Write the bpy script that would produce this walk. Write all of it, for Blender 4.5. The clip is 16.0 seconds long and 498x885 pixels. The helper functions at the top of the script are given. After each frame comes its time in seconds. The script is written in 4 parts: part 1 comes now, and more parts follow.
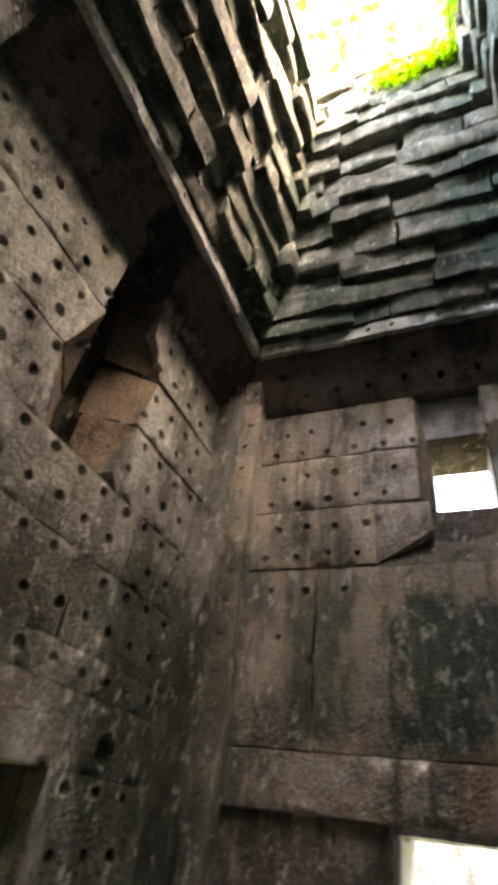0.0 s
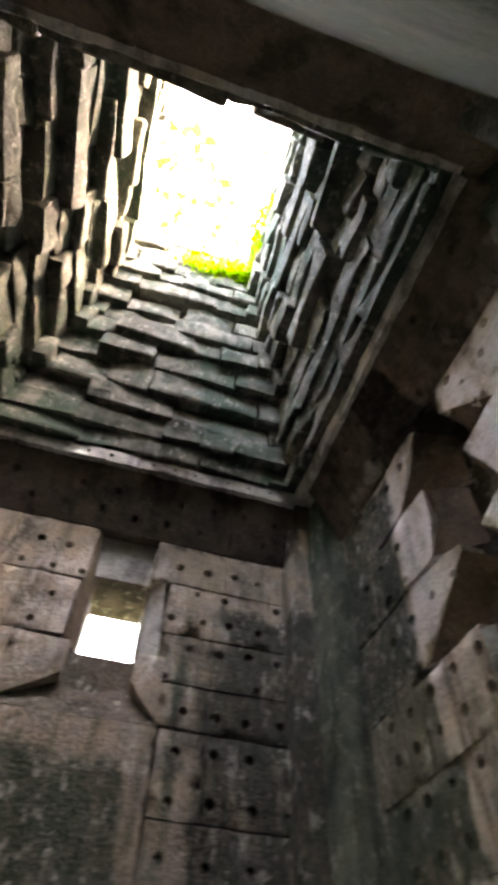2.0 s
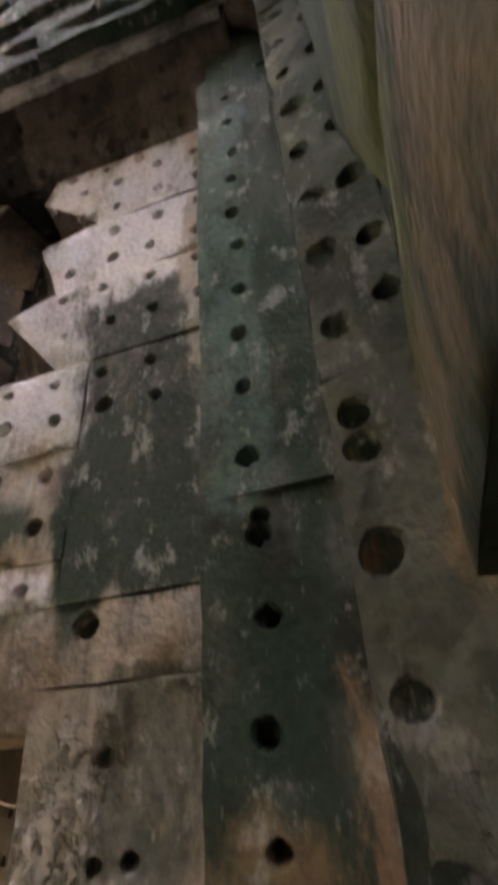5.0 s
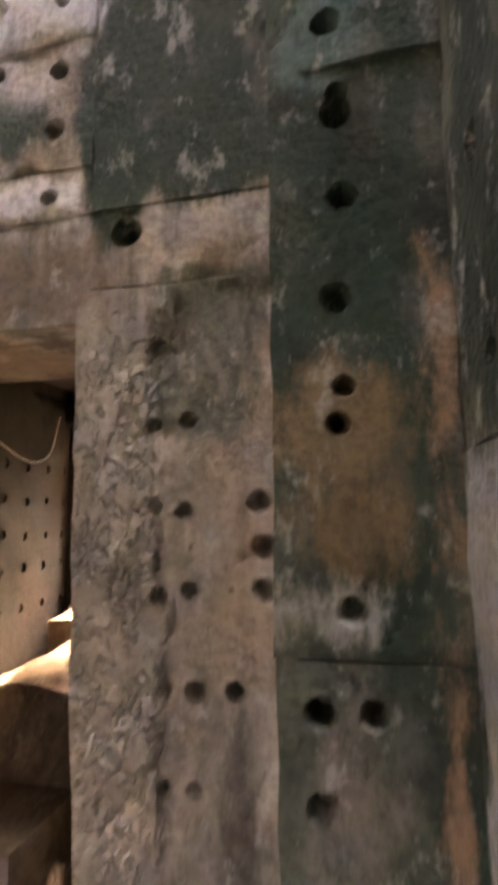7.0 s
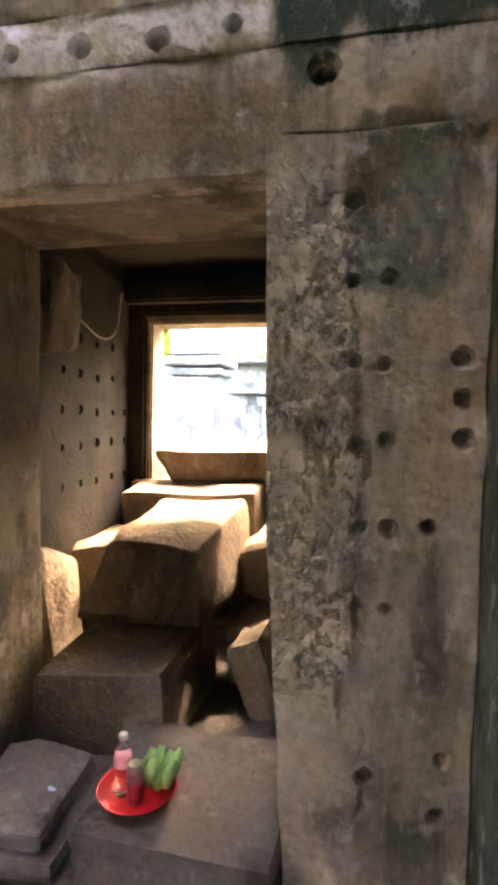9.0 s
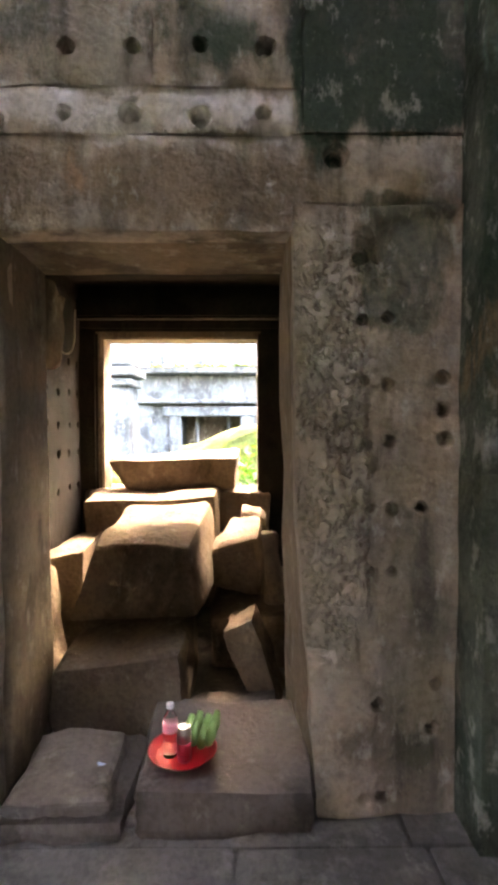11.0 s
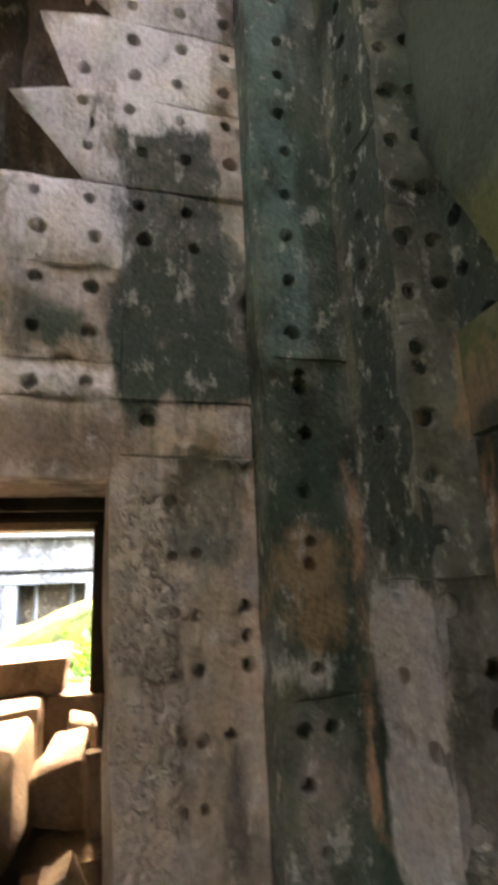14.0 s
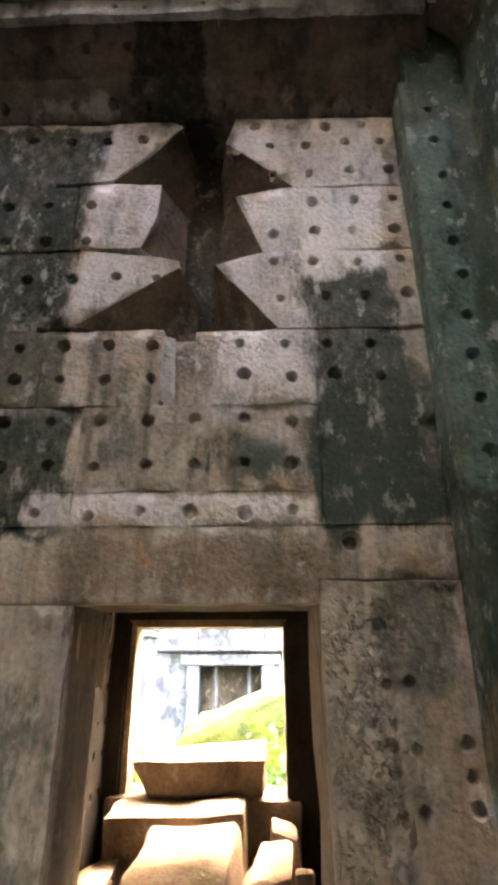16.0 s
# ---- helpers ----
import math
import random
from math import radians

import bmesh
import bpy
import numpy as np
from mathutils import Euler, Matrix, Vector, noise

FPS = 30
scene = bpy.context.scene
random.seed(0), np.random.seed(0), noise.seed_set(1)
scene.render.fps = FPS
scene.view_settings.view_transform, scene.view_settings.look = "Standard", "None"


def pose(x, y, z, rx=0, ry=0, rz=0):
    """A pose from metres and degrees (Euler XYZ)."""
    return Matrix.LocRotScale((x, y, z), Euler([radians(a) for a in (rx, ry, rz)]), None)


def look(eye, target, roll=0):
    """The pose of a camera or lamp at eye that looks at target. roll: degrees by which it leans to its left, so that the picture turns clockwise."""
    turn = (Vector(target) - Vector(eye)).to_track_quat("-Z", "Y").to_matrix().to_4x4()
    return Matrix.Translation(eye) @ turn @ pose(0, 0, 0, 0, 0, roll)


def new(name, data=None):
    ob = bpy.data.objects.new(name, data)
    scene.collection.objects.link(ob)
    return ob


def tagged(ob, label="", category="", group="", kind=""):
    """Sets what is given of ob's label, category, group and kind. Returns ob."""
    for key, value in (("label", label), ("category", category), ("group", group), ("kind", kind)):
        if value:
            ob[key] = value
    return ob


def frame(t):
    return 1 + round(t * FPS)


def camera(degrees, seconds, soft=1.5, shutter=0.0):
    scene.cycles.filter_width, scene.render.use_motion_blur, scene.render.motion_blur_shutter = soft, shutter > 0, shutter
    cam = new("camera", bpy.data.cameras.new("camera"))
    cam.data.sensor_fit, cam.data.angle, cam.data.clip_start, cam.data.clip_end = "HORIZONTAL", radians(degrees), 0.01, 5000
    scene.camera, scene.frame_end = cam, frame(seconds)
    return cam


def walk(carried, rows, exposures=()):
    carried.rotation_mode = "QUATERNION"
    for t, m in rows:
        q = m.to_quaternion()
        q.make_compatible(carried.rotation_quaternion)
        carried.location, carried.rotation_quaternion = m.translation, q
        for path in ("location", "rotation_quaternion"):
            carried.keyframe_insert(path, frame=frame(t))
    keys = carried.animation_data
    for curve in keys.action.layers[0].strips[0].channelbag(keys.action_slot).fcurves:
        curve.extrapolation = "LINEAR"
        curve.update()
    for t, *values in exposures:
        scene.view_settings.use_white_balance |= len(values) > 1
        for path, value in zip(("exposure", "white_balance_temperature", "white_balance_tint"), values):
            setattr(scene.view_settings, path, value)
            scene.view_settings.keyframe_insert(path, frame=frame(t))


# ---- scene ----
cam = camera(50.8, 16.0, soft=4.2, shutter=0.5)
EXPOSURES = [(0.0, 7.05, 10200, 18), (1.5, 7.25, 10200, 18), (2.5, 7.55, 10700, 26), (4.0, 7.65, 10900, 27), (7.0, 8.35, 10700, 36), (8.5, 8.02, 10100, 26), (12.5, 7.47, 9800, 23), (14.5, 8.07, 10600, 26), (16.0, 7.9, 10600, 26)]
PATH = [
    (0, (1.609, -1.808, 1.976), (0.163, -2.512, 3.164), 7.9),
    (0.5, (1.646, -1.771, 1.995), (0.212, -2.233, 3.311), 7.4),
    (1, (1.707, -1.721, 2.001), (0.334, -1.959, 3.435), 6.6),
    (1.5, (1.74, -1.691, 2.013), (0.447, -1.693, 3.54), 5.2),
    (2, (1.708, -1.699, 2.028), (0.522, -1.39, 3.608), 2.7),
    (2.5, (1.709, -1.692, 2.043), (0.639, -1.101, 3.626), 0.9),
    (3, (1.737, -1.688, 2.04), (0.803, -0.84, 3.592), -0.7),
    (3.5, (1.731, -1.658, 2.045), (0.971, -0.581, 3.549), -2.3),
    (4, (1.73, -1.61, 2.044), (1.136, -0.342, 3.472), -4.1),
    (4.2, (1.726, -1.578, 2.037), (1.199, -0.234, 3.421), -4.7),
    (6.3, (1.619, -1.229, 1.732), (1.204, 0.62, 2.37), -3.2),
    (6.5, (1.527, -1.235, 1.67), (1.125, 0.629, 2.272), -1.9),
    (7, (1.418, -1.309, 1.595), (0.959, 0.617, 1.873), -0.5),
    (7.5, (1.293, -1.371, 1.483), (0.783, 0.558, 1.632), 0.4),
    (8, (1.161, -1.39, 1.455), (0.65, 0.544, 1.434), 0.6),
    (8.5, (0.983, -1.433, 1.459), (0.473, 0.499, 1.379), 1.0),
    (9, (0.862, -1.493, 1.461), (0.455, 0.462, 1.363), 1.1),
    (9.2, (0.855, -1.525, 1.455), (0.444, 0.43, 1.364), 1.4),
    (11.3, (0.393, -1.976, 1.463), (0.429, 0.022, 1.401), -0.2),
    (11.5, (0.415, -2.032, 1.517), (0.414, -0.034, 1.438), -0.3),
    (12, (0.342, -2.112, 1.537), (0.475, -0.116, 1.555), 0.1),
    (12.5, (0.261, -2.164, 1.567), (0.621, -0.198, 1.661), 0.2),
    (13, (0.399, -2.139, 1.593), (1.032, -0.255, 1.817), 1.0),
    (13.5, (0.535, -2.132, 1.67), (1.245, -0.301, 2.05), 0.3),
    (14, (0.547, -2.158, 1.762), (1.091, -0.296, 2.247), -2.5),
    (14.5, (0.542, -2.225, 1.835), (0.913, -0.354, 2.435), -3.4),
    (15, (0.45, -2.293, 1.914), (0.67, -0.437, 2.627), -2.6),
    (15.5, (0.408, -2.327, 1.934), (0.427, -0.469, 2.673), -0.8),
    (16, (0.34, -2.348, 1.951), (0.293, -0.495, 2.704), -0.1),
]
walk(cam, [(t, look(eye, target, roll)) for t, eye, target, roll in PATH], exposures=EXPOSURES)

# ---- world and sun ----
SUN_ELEVATION, SUN_AZIMUTH = 44.0, 9.0  # azimuth: degrees from +y towards +x
world = bpy.data.worlds.new("sky")
scene.world = world
world.use_nodes = True
wn, wl = world.node_tree.nodes, world.node_tree.links
sky = wn.new("ShaderNodeTexSky")
sky.sky_type, sky.sun_disc = "NISHITA", False
sky.sun_elevation, sky.sun_rotation = radians(SUN_ELEVATION), radians(SUN_AZIMUTH)
sky.air_density, sky.dust_density = 1.0, 3.5
sky.ozone_density = 0.3
wl.new(sky.outputs[0], wn["Background"].inputs[0])
wn["Background"].inputs[1].default_value = 0.15
sun_data = bpy.data.lights.new("sun", "SUN")
sun_data.energy, sun_data.angle, sun_data.color = 0.08, radians(1.0), (1.0, 0.97, 0.93)
sun = new("sun", sun_data)
se, sa = radians(SUN_ELEVATION), radians(SUN_AZIMUTH)
sun_from = Vector((math.sin(sa) * math.cos(se), math.cos(sa) * math.cos(se), math.sin(se)))
sun.matrix_world = look(sun_from * 40, (0, 0, 0))


# ---- materials ----
def nodes_of(name):
    mat = bpy.data.materials.new(name)
    mat.use_nodes = True
    return mat, mat.node_tree.nodes, mat.node_tree.links


class Graph:
    """A small builder of shader nodes."""

    def __init__(self, name):
        self.mat, self.n, self.l = nodes_of(name)
        self.bsdf = self.n["Principled BSDF"]
        self.pos = self.n.new("ShaderNodeNewGeometry").outputs["Position"]

    def put(self, socket, value):
        if hasattr(value, "links"):
            self.l.new(value, socket)
        else:
            socket.default_value = value

    def math(self, op, a, b=0.0, clamp=False):
        m = self.n.new("ShaderNodeMath")
        m.operation, m.use_clamp = op, clamp
        self.put(m.inputs[0], a)
        self.put(m.inputs[1], b)
        return m.outputs[0]

    def noise(self, scale, detail=4.0, stretch=(1, 1, 1), shift=0.0, rough=0.55):
        m = self.n.new("ShaderNodeMapping")
        m.inputs["Scale"].default_value = stretch
        m.inputs["Location"].default_value = (shift, shift * 0.7, shift * 1.3)
        self.l.new(self.pos, m.inputs[0])
        t = self.n.new("ShaderNodeTexNoise")
        t.inputs["Scale"].default_value, t.inputs["Detail"].default_value = scale, detail
        t.inputs["Roughness"].default_value = rough
        self.l.new(m.outputs[0], t.inputs["Vector"])
        return t.outputs[0]

    def ramp(self, value, lo, hi):
        m = self.n.new("ShaderNodeMapRange")
        m.interpolation_type = "SMOOTHSTEP"
        self.put(m.inputs[0], value)
        m.inputs[1].default_value, m.inputs[2].default_value = lo, hi
        return m.outputs[0]

    def mix(self, fac, a, b, mode="MIX"):
        m = self.n.new("ShaderNodeMix")
        m.data_type, m.blend_type = "RGBA", mode
        self.put(m.inputs[0], fac)
        for k, v in ((6, a), (7, b)):
            self.put(m.inputs[k], v if hasattr(v, "links") else (*v, 1.0))
        return m.outputs[2]

    def random(self):
        return self.n.new("ShaderNodeObjectInfo").outputs["Random"]

    def split(self):
        m = self.n.new("ShaderNodeSeparateXYZ")
        self.l.new(self.pos, m.inputs[0])
        return m.outputs

    def bump(self, height, strength, distance):
        m = self.n.new("ShaderNodeBump")
        m.inputs["Strength"].default_value, m.inputs["Distance"].default_value = strength, distance
        self.put(m.inputs["Height"], height)
        self.l.new(m.outputs[0], self.bsdf.inputs["Normal"])

    def done(self, colour, rough):
        self.put(self.bsdf.inputs["Base Color"], colour if hasattr(colour, "links") else (*colour, 1.0))
        self.put(self.bsdf.inputs["Roughness"], rough)
        return self.mat


# the second, near black, serves for soot runs and for shade under the rim
ALGAE, SOOT_SHADE, LICHEN, OCHRE, PALE = (0.036, 0.074, 0.052), (0.03, 0.026, 0.023), (0.64, 0.63, 0.57), (0.52, 0.30, 0.18), (0.80, 0.755, 0.75)


def stone(name, base, base2, stains_shade=(), streak=0.6, algae=0.3, lichen=0.5, bump=0.95, along=0, carved=None):
    """Old sandstone. Stains and painted-in shade: (u0, u1, z0, z1, colour, amount, soft) in metres along the wall (axis
    0 or 1) and up.
    """
    g = Graph(name)
    base, base2 = (tuple(min(0.6, c * 1.5) for c in v) for v in (base, base2))
    mid, fine, big = g.noise(5.0, 6.0), g.noise(38.0, 5.0, shift=3.0), g.noise(0.9, 3.0, shift=7.0)
    run = g.noise(7.0, 4.0, (1.0, 1.0, 0.09), 11.0)
    blotch = g.noise(2.3, 8.0, (1, 1, 0.7), 61.0, 0.62)
    col = g.mix(g.ramp(mid, 0.36, 0.64), base, base2)
    col = g.mix(g.math("MULTIPLY", g.ramp(blotch, 0.5, 0.62), 0.72), col, tuple(c * 0.33 for c in base2))
    col = g.mix(g.math("MULTIPLY", g.ramp(blotch, 0.47, 0.34), 0.35), col, tuple(min(0.62, c * 1.35) for c in base))
    col = g.mix(g.math("MULTIPLY", g.ramp(run, 0.5, 0.72), streak), col, SOOT_SHADE)
    col = g.mix(g.math("MULTIPLY", g.ramp(g.math("ADD", big, g.math("MULTIPLY", run, 0.4)), 0.66, 0.86), algae), col, ALGAE)
    if stains_shade:
        xyz = g.split()
        wob = g.math("MULTIPLY", g.math("SUBTRACT", g.noise(4.0, 5.0, (1, 1, 0.35), 21.0), 0.5), 0.42)
        wobz = g.math("MULTIPLY", g.math("SUBTRACT", g.noise(3.0, 5.0, (1, 1, 1), 31.0), 0.5), 0.3)
        u, z = g.math("ADD", xyz[along], wob), g.math("ADD", xyz[2], wobz)
        grain = g.math("MULTIPLY", g.math("SUBTRACT", g.noise(6.0, 10.0, (1, 1, 0.40), 41.0, 0.74), 0.5), 2.3)
        mottle = g.ramp(g.noise(17.0, 8.0, (1, 1, 0.6), 91.0, 0.72), 0.34, 0.60)
        for u0, u1, z0, z1, tint, amount, soft in stains_shade:
            soft = soft * 1.5 + 0.02
            m = g.math("MULTIPLY", g.ramp(u, u0 - soft, u0 + soft), g.ramp(g.math("MULTIPLY", u, -1.0), -u1 - soft, -u1 + soft))
            m = g.math("MULTIPLY", m, g.math("MULTIPLY", g.ramp(z, z0 - soft, z0 + soft), g.ramp(g.math("MULTIPLY", z, -1.0), -z1 - soft, -z1 + soft)))
            m = g.math("MULTIPLY", m, 0.30 + 0.55 * amount)
            m = g.math("MULTIPLY", g.ramp(g.math("ADD", m, g.math("MULTIPLY", grain, g.ramp(m, 0.0, 0.3))), 0.26, 0.72), min(0.97, 0.4 + 0.57 * amount))
            m = g.math("MULTIPLY", m, g.math("ADD", g.math("MULTIPLY", mottle, 0.25), 0.75))
            col = g.mix(m, col, tint)
    spots = g.math("MULTIPLY", g.ramp(g.noise(11.0, 7.0, (1, 1, 0.6), 51.0, 0.70), 0.55, 0.66), lichen)
    col = g.mix(spots, col, LICHEN)
    col = g.mix(g.math("MULTIPLY", g.ramp(fine, 0.42, 0.66), 0.3), col, (0.36, 0.36, 0.36), "MULTIPLY")
    flecks = g.ramp(g.noise(34.0, 6.0, (1, 1, 0.45), 81.0, 0.7), 0.60, 0.68)
    col = g.mix(g.math("MULTIPLY", flecks, lichen * 0.4), col, (0.70, 0.70, 0.65))
    col = g.mix(g.math("MULTIPLY", g.random(), 0.35), col, (0.55, 0.55, 0.55), "MULTIPLY")
    pits = g.math("MULTIPLY", g.ramp(g.noise(22.0, 5.0, shift=71.0, rough=0.65), 0.62, 0.72), -0.5)
    if carved:
        u0, u1, z0, z1 = carved
        m = g.math("MULTIPLY", g.ramp(u, u0 - 0.03, u0 + 0.03), g.ramp(g.math("MULTIPLY", u, -1.0), -u1 - 0.03, -u1 + 0.03))
        m = g.math("MULTIPLY", m, g.math("MULTIPLY", g.ramp(z, z0, z0 + 0.2), g.ramp(g.math("MULTIPLY", z, -1.0), -z1, -z1 + 0.2)))
        cut = g.ramp(g.noise(19.0, 3.0, (1, 1, 0.8), 101.0, 0.6), 0.42, 0.58)
        pits = g.math("ADD", pits, g.math("MULTIPLY", g.math("MULTIPLY", m, cut), 1.3))
        col = g.mix(g.math("MULTIPLY", g.math("MULTIPLY", m, cut), 0.4), col, (0.50, 0.44, 0.36))
    g.bump(g.math("ADD", pits, g.math("ADD", g.math("MULTIPLY", mid, 1.0), g.math("MULTIPLY", fine, 0.45))), bump, 0.035)
    g.bsdf.inputs["Specular IOR Level"].default_value = 0.15
    return g.done(col, 0.9)


TAN, GREY, BROWN = (0.375, 0.295, 0.235), (0.30, 0.262, 0.23), (0.21, 0.145, 0.10)
# dark bands from z 5.14 up paint in the shade under the rim
M_C = stone("sandstone_door_wall", TAN, GREY, along=0, carved=(0.58, 0.86, 0.55, 2.2), algae=0.2, lichen=0.42, streak=0.6, stains_shade=(
    (0.56, 1.05, 2.7, 3.95, (0.062, 0.075, 0.064), 1.0, 0.05), (0.6, 1.2, 2.5, 2.75, ALGAE, 0.9, 0.05),
    (0.60, 0.78, 2.35, 2.9, ALGAE, 0.95, 0.05), (0.86, 1.05, 2.5, 2.9, ALGAE, 0.8, 0.05),
    (-1.6, -0.64, 3.56, 5.1, (0.028, 0.042, 0.033), 1.0, 0.03), (-1.6, -0.54, 2.45, 3.1, (0.03, 0.052, 0.036), 1.0, 0.04), (-1.6, -0.66, 3.05, 3.6, (0.085, 0.095, 0.065), 0.9, 0.04), (0.1, 0.5, 2.7, 2.95, (0.12, 0.14, 0.10), 0.4, 0.05), (-1.2, -0.55, 0.3, 2.0, ALGAE, 0.6, 0.12), (0.02, 0.5, 2.7, 2.98, ALGAE, 0.6, 0.06), (-0.5, -0.25, 2.65, 3.4, ALGAE, 0.5, 0.06),
    # pale boxes brighten the wall on the right of the recess
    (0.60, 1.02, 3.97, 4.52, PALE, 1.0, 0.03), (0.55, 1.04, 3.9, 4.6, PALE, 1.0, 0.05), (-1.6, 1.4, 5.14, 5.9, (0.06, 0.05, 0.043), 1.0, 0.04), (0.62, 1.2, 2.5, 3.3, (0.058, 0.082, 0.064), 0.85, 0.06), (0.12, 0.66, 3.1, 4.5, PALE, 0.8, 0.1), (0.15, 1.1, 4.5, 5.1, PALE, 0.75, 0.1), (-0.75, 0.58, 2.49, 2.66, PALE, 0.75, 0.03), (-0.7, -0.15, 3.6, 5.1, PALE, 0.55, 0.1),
    (-0.02, 0.55, 2.9, 3.5, PALE, 0.3, 0.06),
    (0.92, 1.10, 0.2, 1.9, (0.085, 0.10, 0.07), 0.5, 0.015), (0.98, 1.25, 1.1, 2.5, OCHRE, 0.35, 0.08), (0.78, 0.9, 1.9, 2.2, OCHRE, 0.6, 0.05),
    (0.60, 0.84, 0.6, 2.1, (0.46, 0.41, 0.34), 0.6, 0.02), (0.86, 1.2, 0.3, 1.9, (0.46, 0.40, 0.32), 0.4, 0.03), (0.80, 1.14, 1.8, 2.27, (0.06, 0.09, 0.07), 0.72, 0.03), (-0.6, 0.7, 2.18, 2.46, BROWN, 0.6, 0.05), (-0.25, -0.12, 2.28, 2.42, OCHRE, 0.6, 0.04),
    # the broad band is painted shade, the narrow stripe soot
    (-1.5, 1.3, 5.2, 5.8, SOOT_SHADE, 0.75, 0.08), (-0.45, 0.02, 5.2, 5.7, SOOT_SHADE, 0.9, 0.05)))
M_STEP = stone("sandstone_green_step", (0.092, 0.105, 0.082), (0.055, 0.068, 0.053), along=0, algae=0.8, lichen=0.35, stains_shade=(
    (1.15, 1.45, 2.6, 4.9, (0.13, 0.22, 0.19), 0.6, 0.06), (1.42, 1.58, 1.2, 4.0, ALGAE, 0.8, 0.06), (1.53, 1.62, 0.7, 2.2, OCHRE, 0.6, 0.03), (1.15, 1.5, 1.95, 2.6, ALGAE, 0.75, 0.06),
    (1.22, 1.5, 1.5, 1.9, (0.30, 0.20, 0.11), 0.8, 0.06), (1.15, 1.42, 1.3, 1.5, LICHEN, 0.55, 0.05), (1.2, 1.45, 0.3, 1.3, (0.27, 0.23, 0.2), 0.7, 0.08)))
M_D = stone("sandstone_side_wall", (0.09, 0.095, 0.07), (0.06, 0.066, 0.05), along=1, algae=0.7, lichen=0.4, stains_shade=(
    (-0.60, -0.15, 0.7, 1.72, (0.40, 0.38, 0.36), 0.9, 0.06), (-0.9, -0.2, 1.78, 5.0, (0.03, 0.046, 0.037), 0.9, 0.06),
    (-1.3, -0.62, 2.2, 2.56, (0.34, 0.22, 0.12), 0.85, 0.05), (-0.75, -0.64, 0.6, 2.2, OCHRE, 0.5, 0.04),
    (-3.2, -0.75, 2.7, 5.2, (0.15, 0.185, 0.115), 0.6, 0.15)))
M_SMOOTH = stone("sandstone_smooth_face", (0.048, 0.05, 0.036), (0.028, 0.031, 0.023), along=1, algae=0.5, lichen=0.03, streak=0.5, bump=0.5, stains_shade=(
    (-1.3, -0.5, 3.1, 5.3, (0.05, 0.07, 0.05), 0.7, 0.12), (-1.15, -0.6, 2.35, 3.1, (0.10, 0.115, 0.045), 0.8, 0.1), (-1.35, -1.28, 2.5, 2.62, OCHRE, 0.7, 0.03), (-1.3, -0.62, 2.2, 2.5, (0.20, 0.14, 0.085), 0.7, 0.06)))
M_RETURN = stone("sandstone_dark_return", (0.095, 0.10, 0.078), (0.06, 0.066, 0.052), along=0, algae=0.6, lichen=0.25, stains_shade=(
    (1.6, 1.9, 0.8, 1.7, (0.26, 0.25, 0.235), 0.45, 0.06), (1.7, 1.9, 2.2, 2.6, (0.34, 0.22, 0.12), 0.7, 0.04)))
M_B = stone("sandstone_window_wall", (0.27, 0.22, 0.17), (0.21, 0.19, 0.165), along=1, algae=0.2, streak=0.6, stains_shade=(
    # this wall is tinted darker along its foot and at both corners
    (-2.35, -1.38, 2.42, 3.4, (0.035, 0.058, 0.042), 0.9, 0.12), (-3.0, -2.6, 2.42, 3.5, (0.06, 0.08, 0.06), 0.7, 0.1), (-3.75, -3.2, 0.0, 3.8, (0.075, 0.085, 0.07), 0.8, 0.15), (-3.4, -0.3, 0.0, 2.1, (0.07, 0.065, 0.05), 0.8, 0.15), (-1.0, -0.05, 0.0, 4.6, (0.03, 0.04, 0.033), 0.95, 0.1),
    # from z 5.15 up the wall is painted dark for rim shade
    (-1.25, -1.1, 2.4, 4.6, ALGAE, 0.6, 0.06), (-2.6, -1.25, 3.65, 5.0, PALE, 0.3, 0.2), (-3.5, -0.2, 5.15, 5.8, SOOT_SHADE, 0.95, 0.08), (-2.0, -1.5, 2.0, 2.5, BROWN, 0.7, 0.1)))
M_A = stone("sandstone_far_wall", (0.19, 0.18, 0.165), (0.125, 0.124, 0.115), along=0, algae=0.25, stains_shade=(
    # paler high up, darker low down
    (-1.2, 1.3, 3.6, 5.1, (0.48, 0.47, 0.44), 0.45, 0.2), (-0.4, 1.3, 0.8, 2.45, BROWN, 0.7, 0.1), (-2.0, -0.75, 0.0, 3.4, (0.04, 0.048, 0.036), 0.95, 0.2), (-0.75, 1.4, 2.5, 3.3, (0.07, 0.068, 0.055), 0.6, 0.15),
    # topmost band puts the overhang's shade into the colour
    (-1.9, 1.5, 5.2, 5.8, SOOT_SHADE, 0.9, 0.08)))
# base darkened since the frieze leans over: its shade is in the colour
M_FRIEZE_SHADED = stone("shaded_frieze_sandstone", (0.105, 0.085, 0.07), (0.07, 0.058, 0.05), along=0, algae=0.1, lichen=0.06, streak=0.5, stains_shade=(
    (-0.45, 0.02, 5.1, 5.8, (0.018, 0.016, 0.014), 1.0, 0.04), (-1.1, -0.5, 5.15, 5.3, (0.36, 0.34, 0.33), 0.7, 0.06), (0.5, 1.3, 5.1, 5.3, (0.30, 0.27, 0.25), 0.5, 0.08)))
M_TOWER = stone("corbel_stone", (0.125, 0.122, 0.105), (0.045, 0.056, 0.045), algae=0.85, streak=0.5, lichen=0.4, bump=0.8)
# warmer tower stone with little algae, painting sunlight onto the crown
M_CROWN_LIT = stone("lit_crown_stone", (0.085, 0.076, 0.058), (0.06, 0.052, 0.04), algae=0.1, streak=0.3, lichen=0.3, bump=0.6)
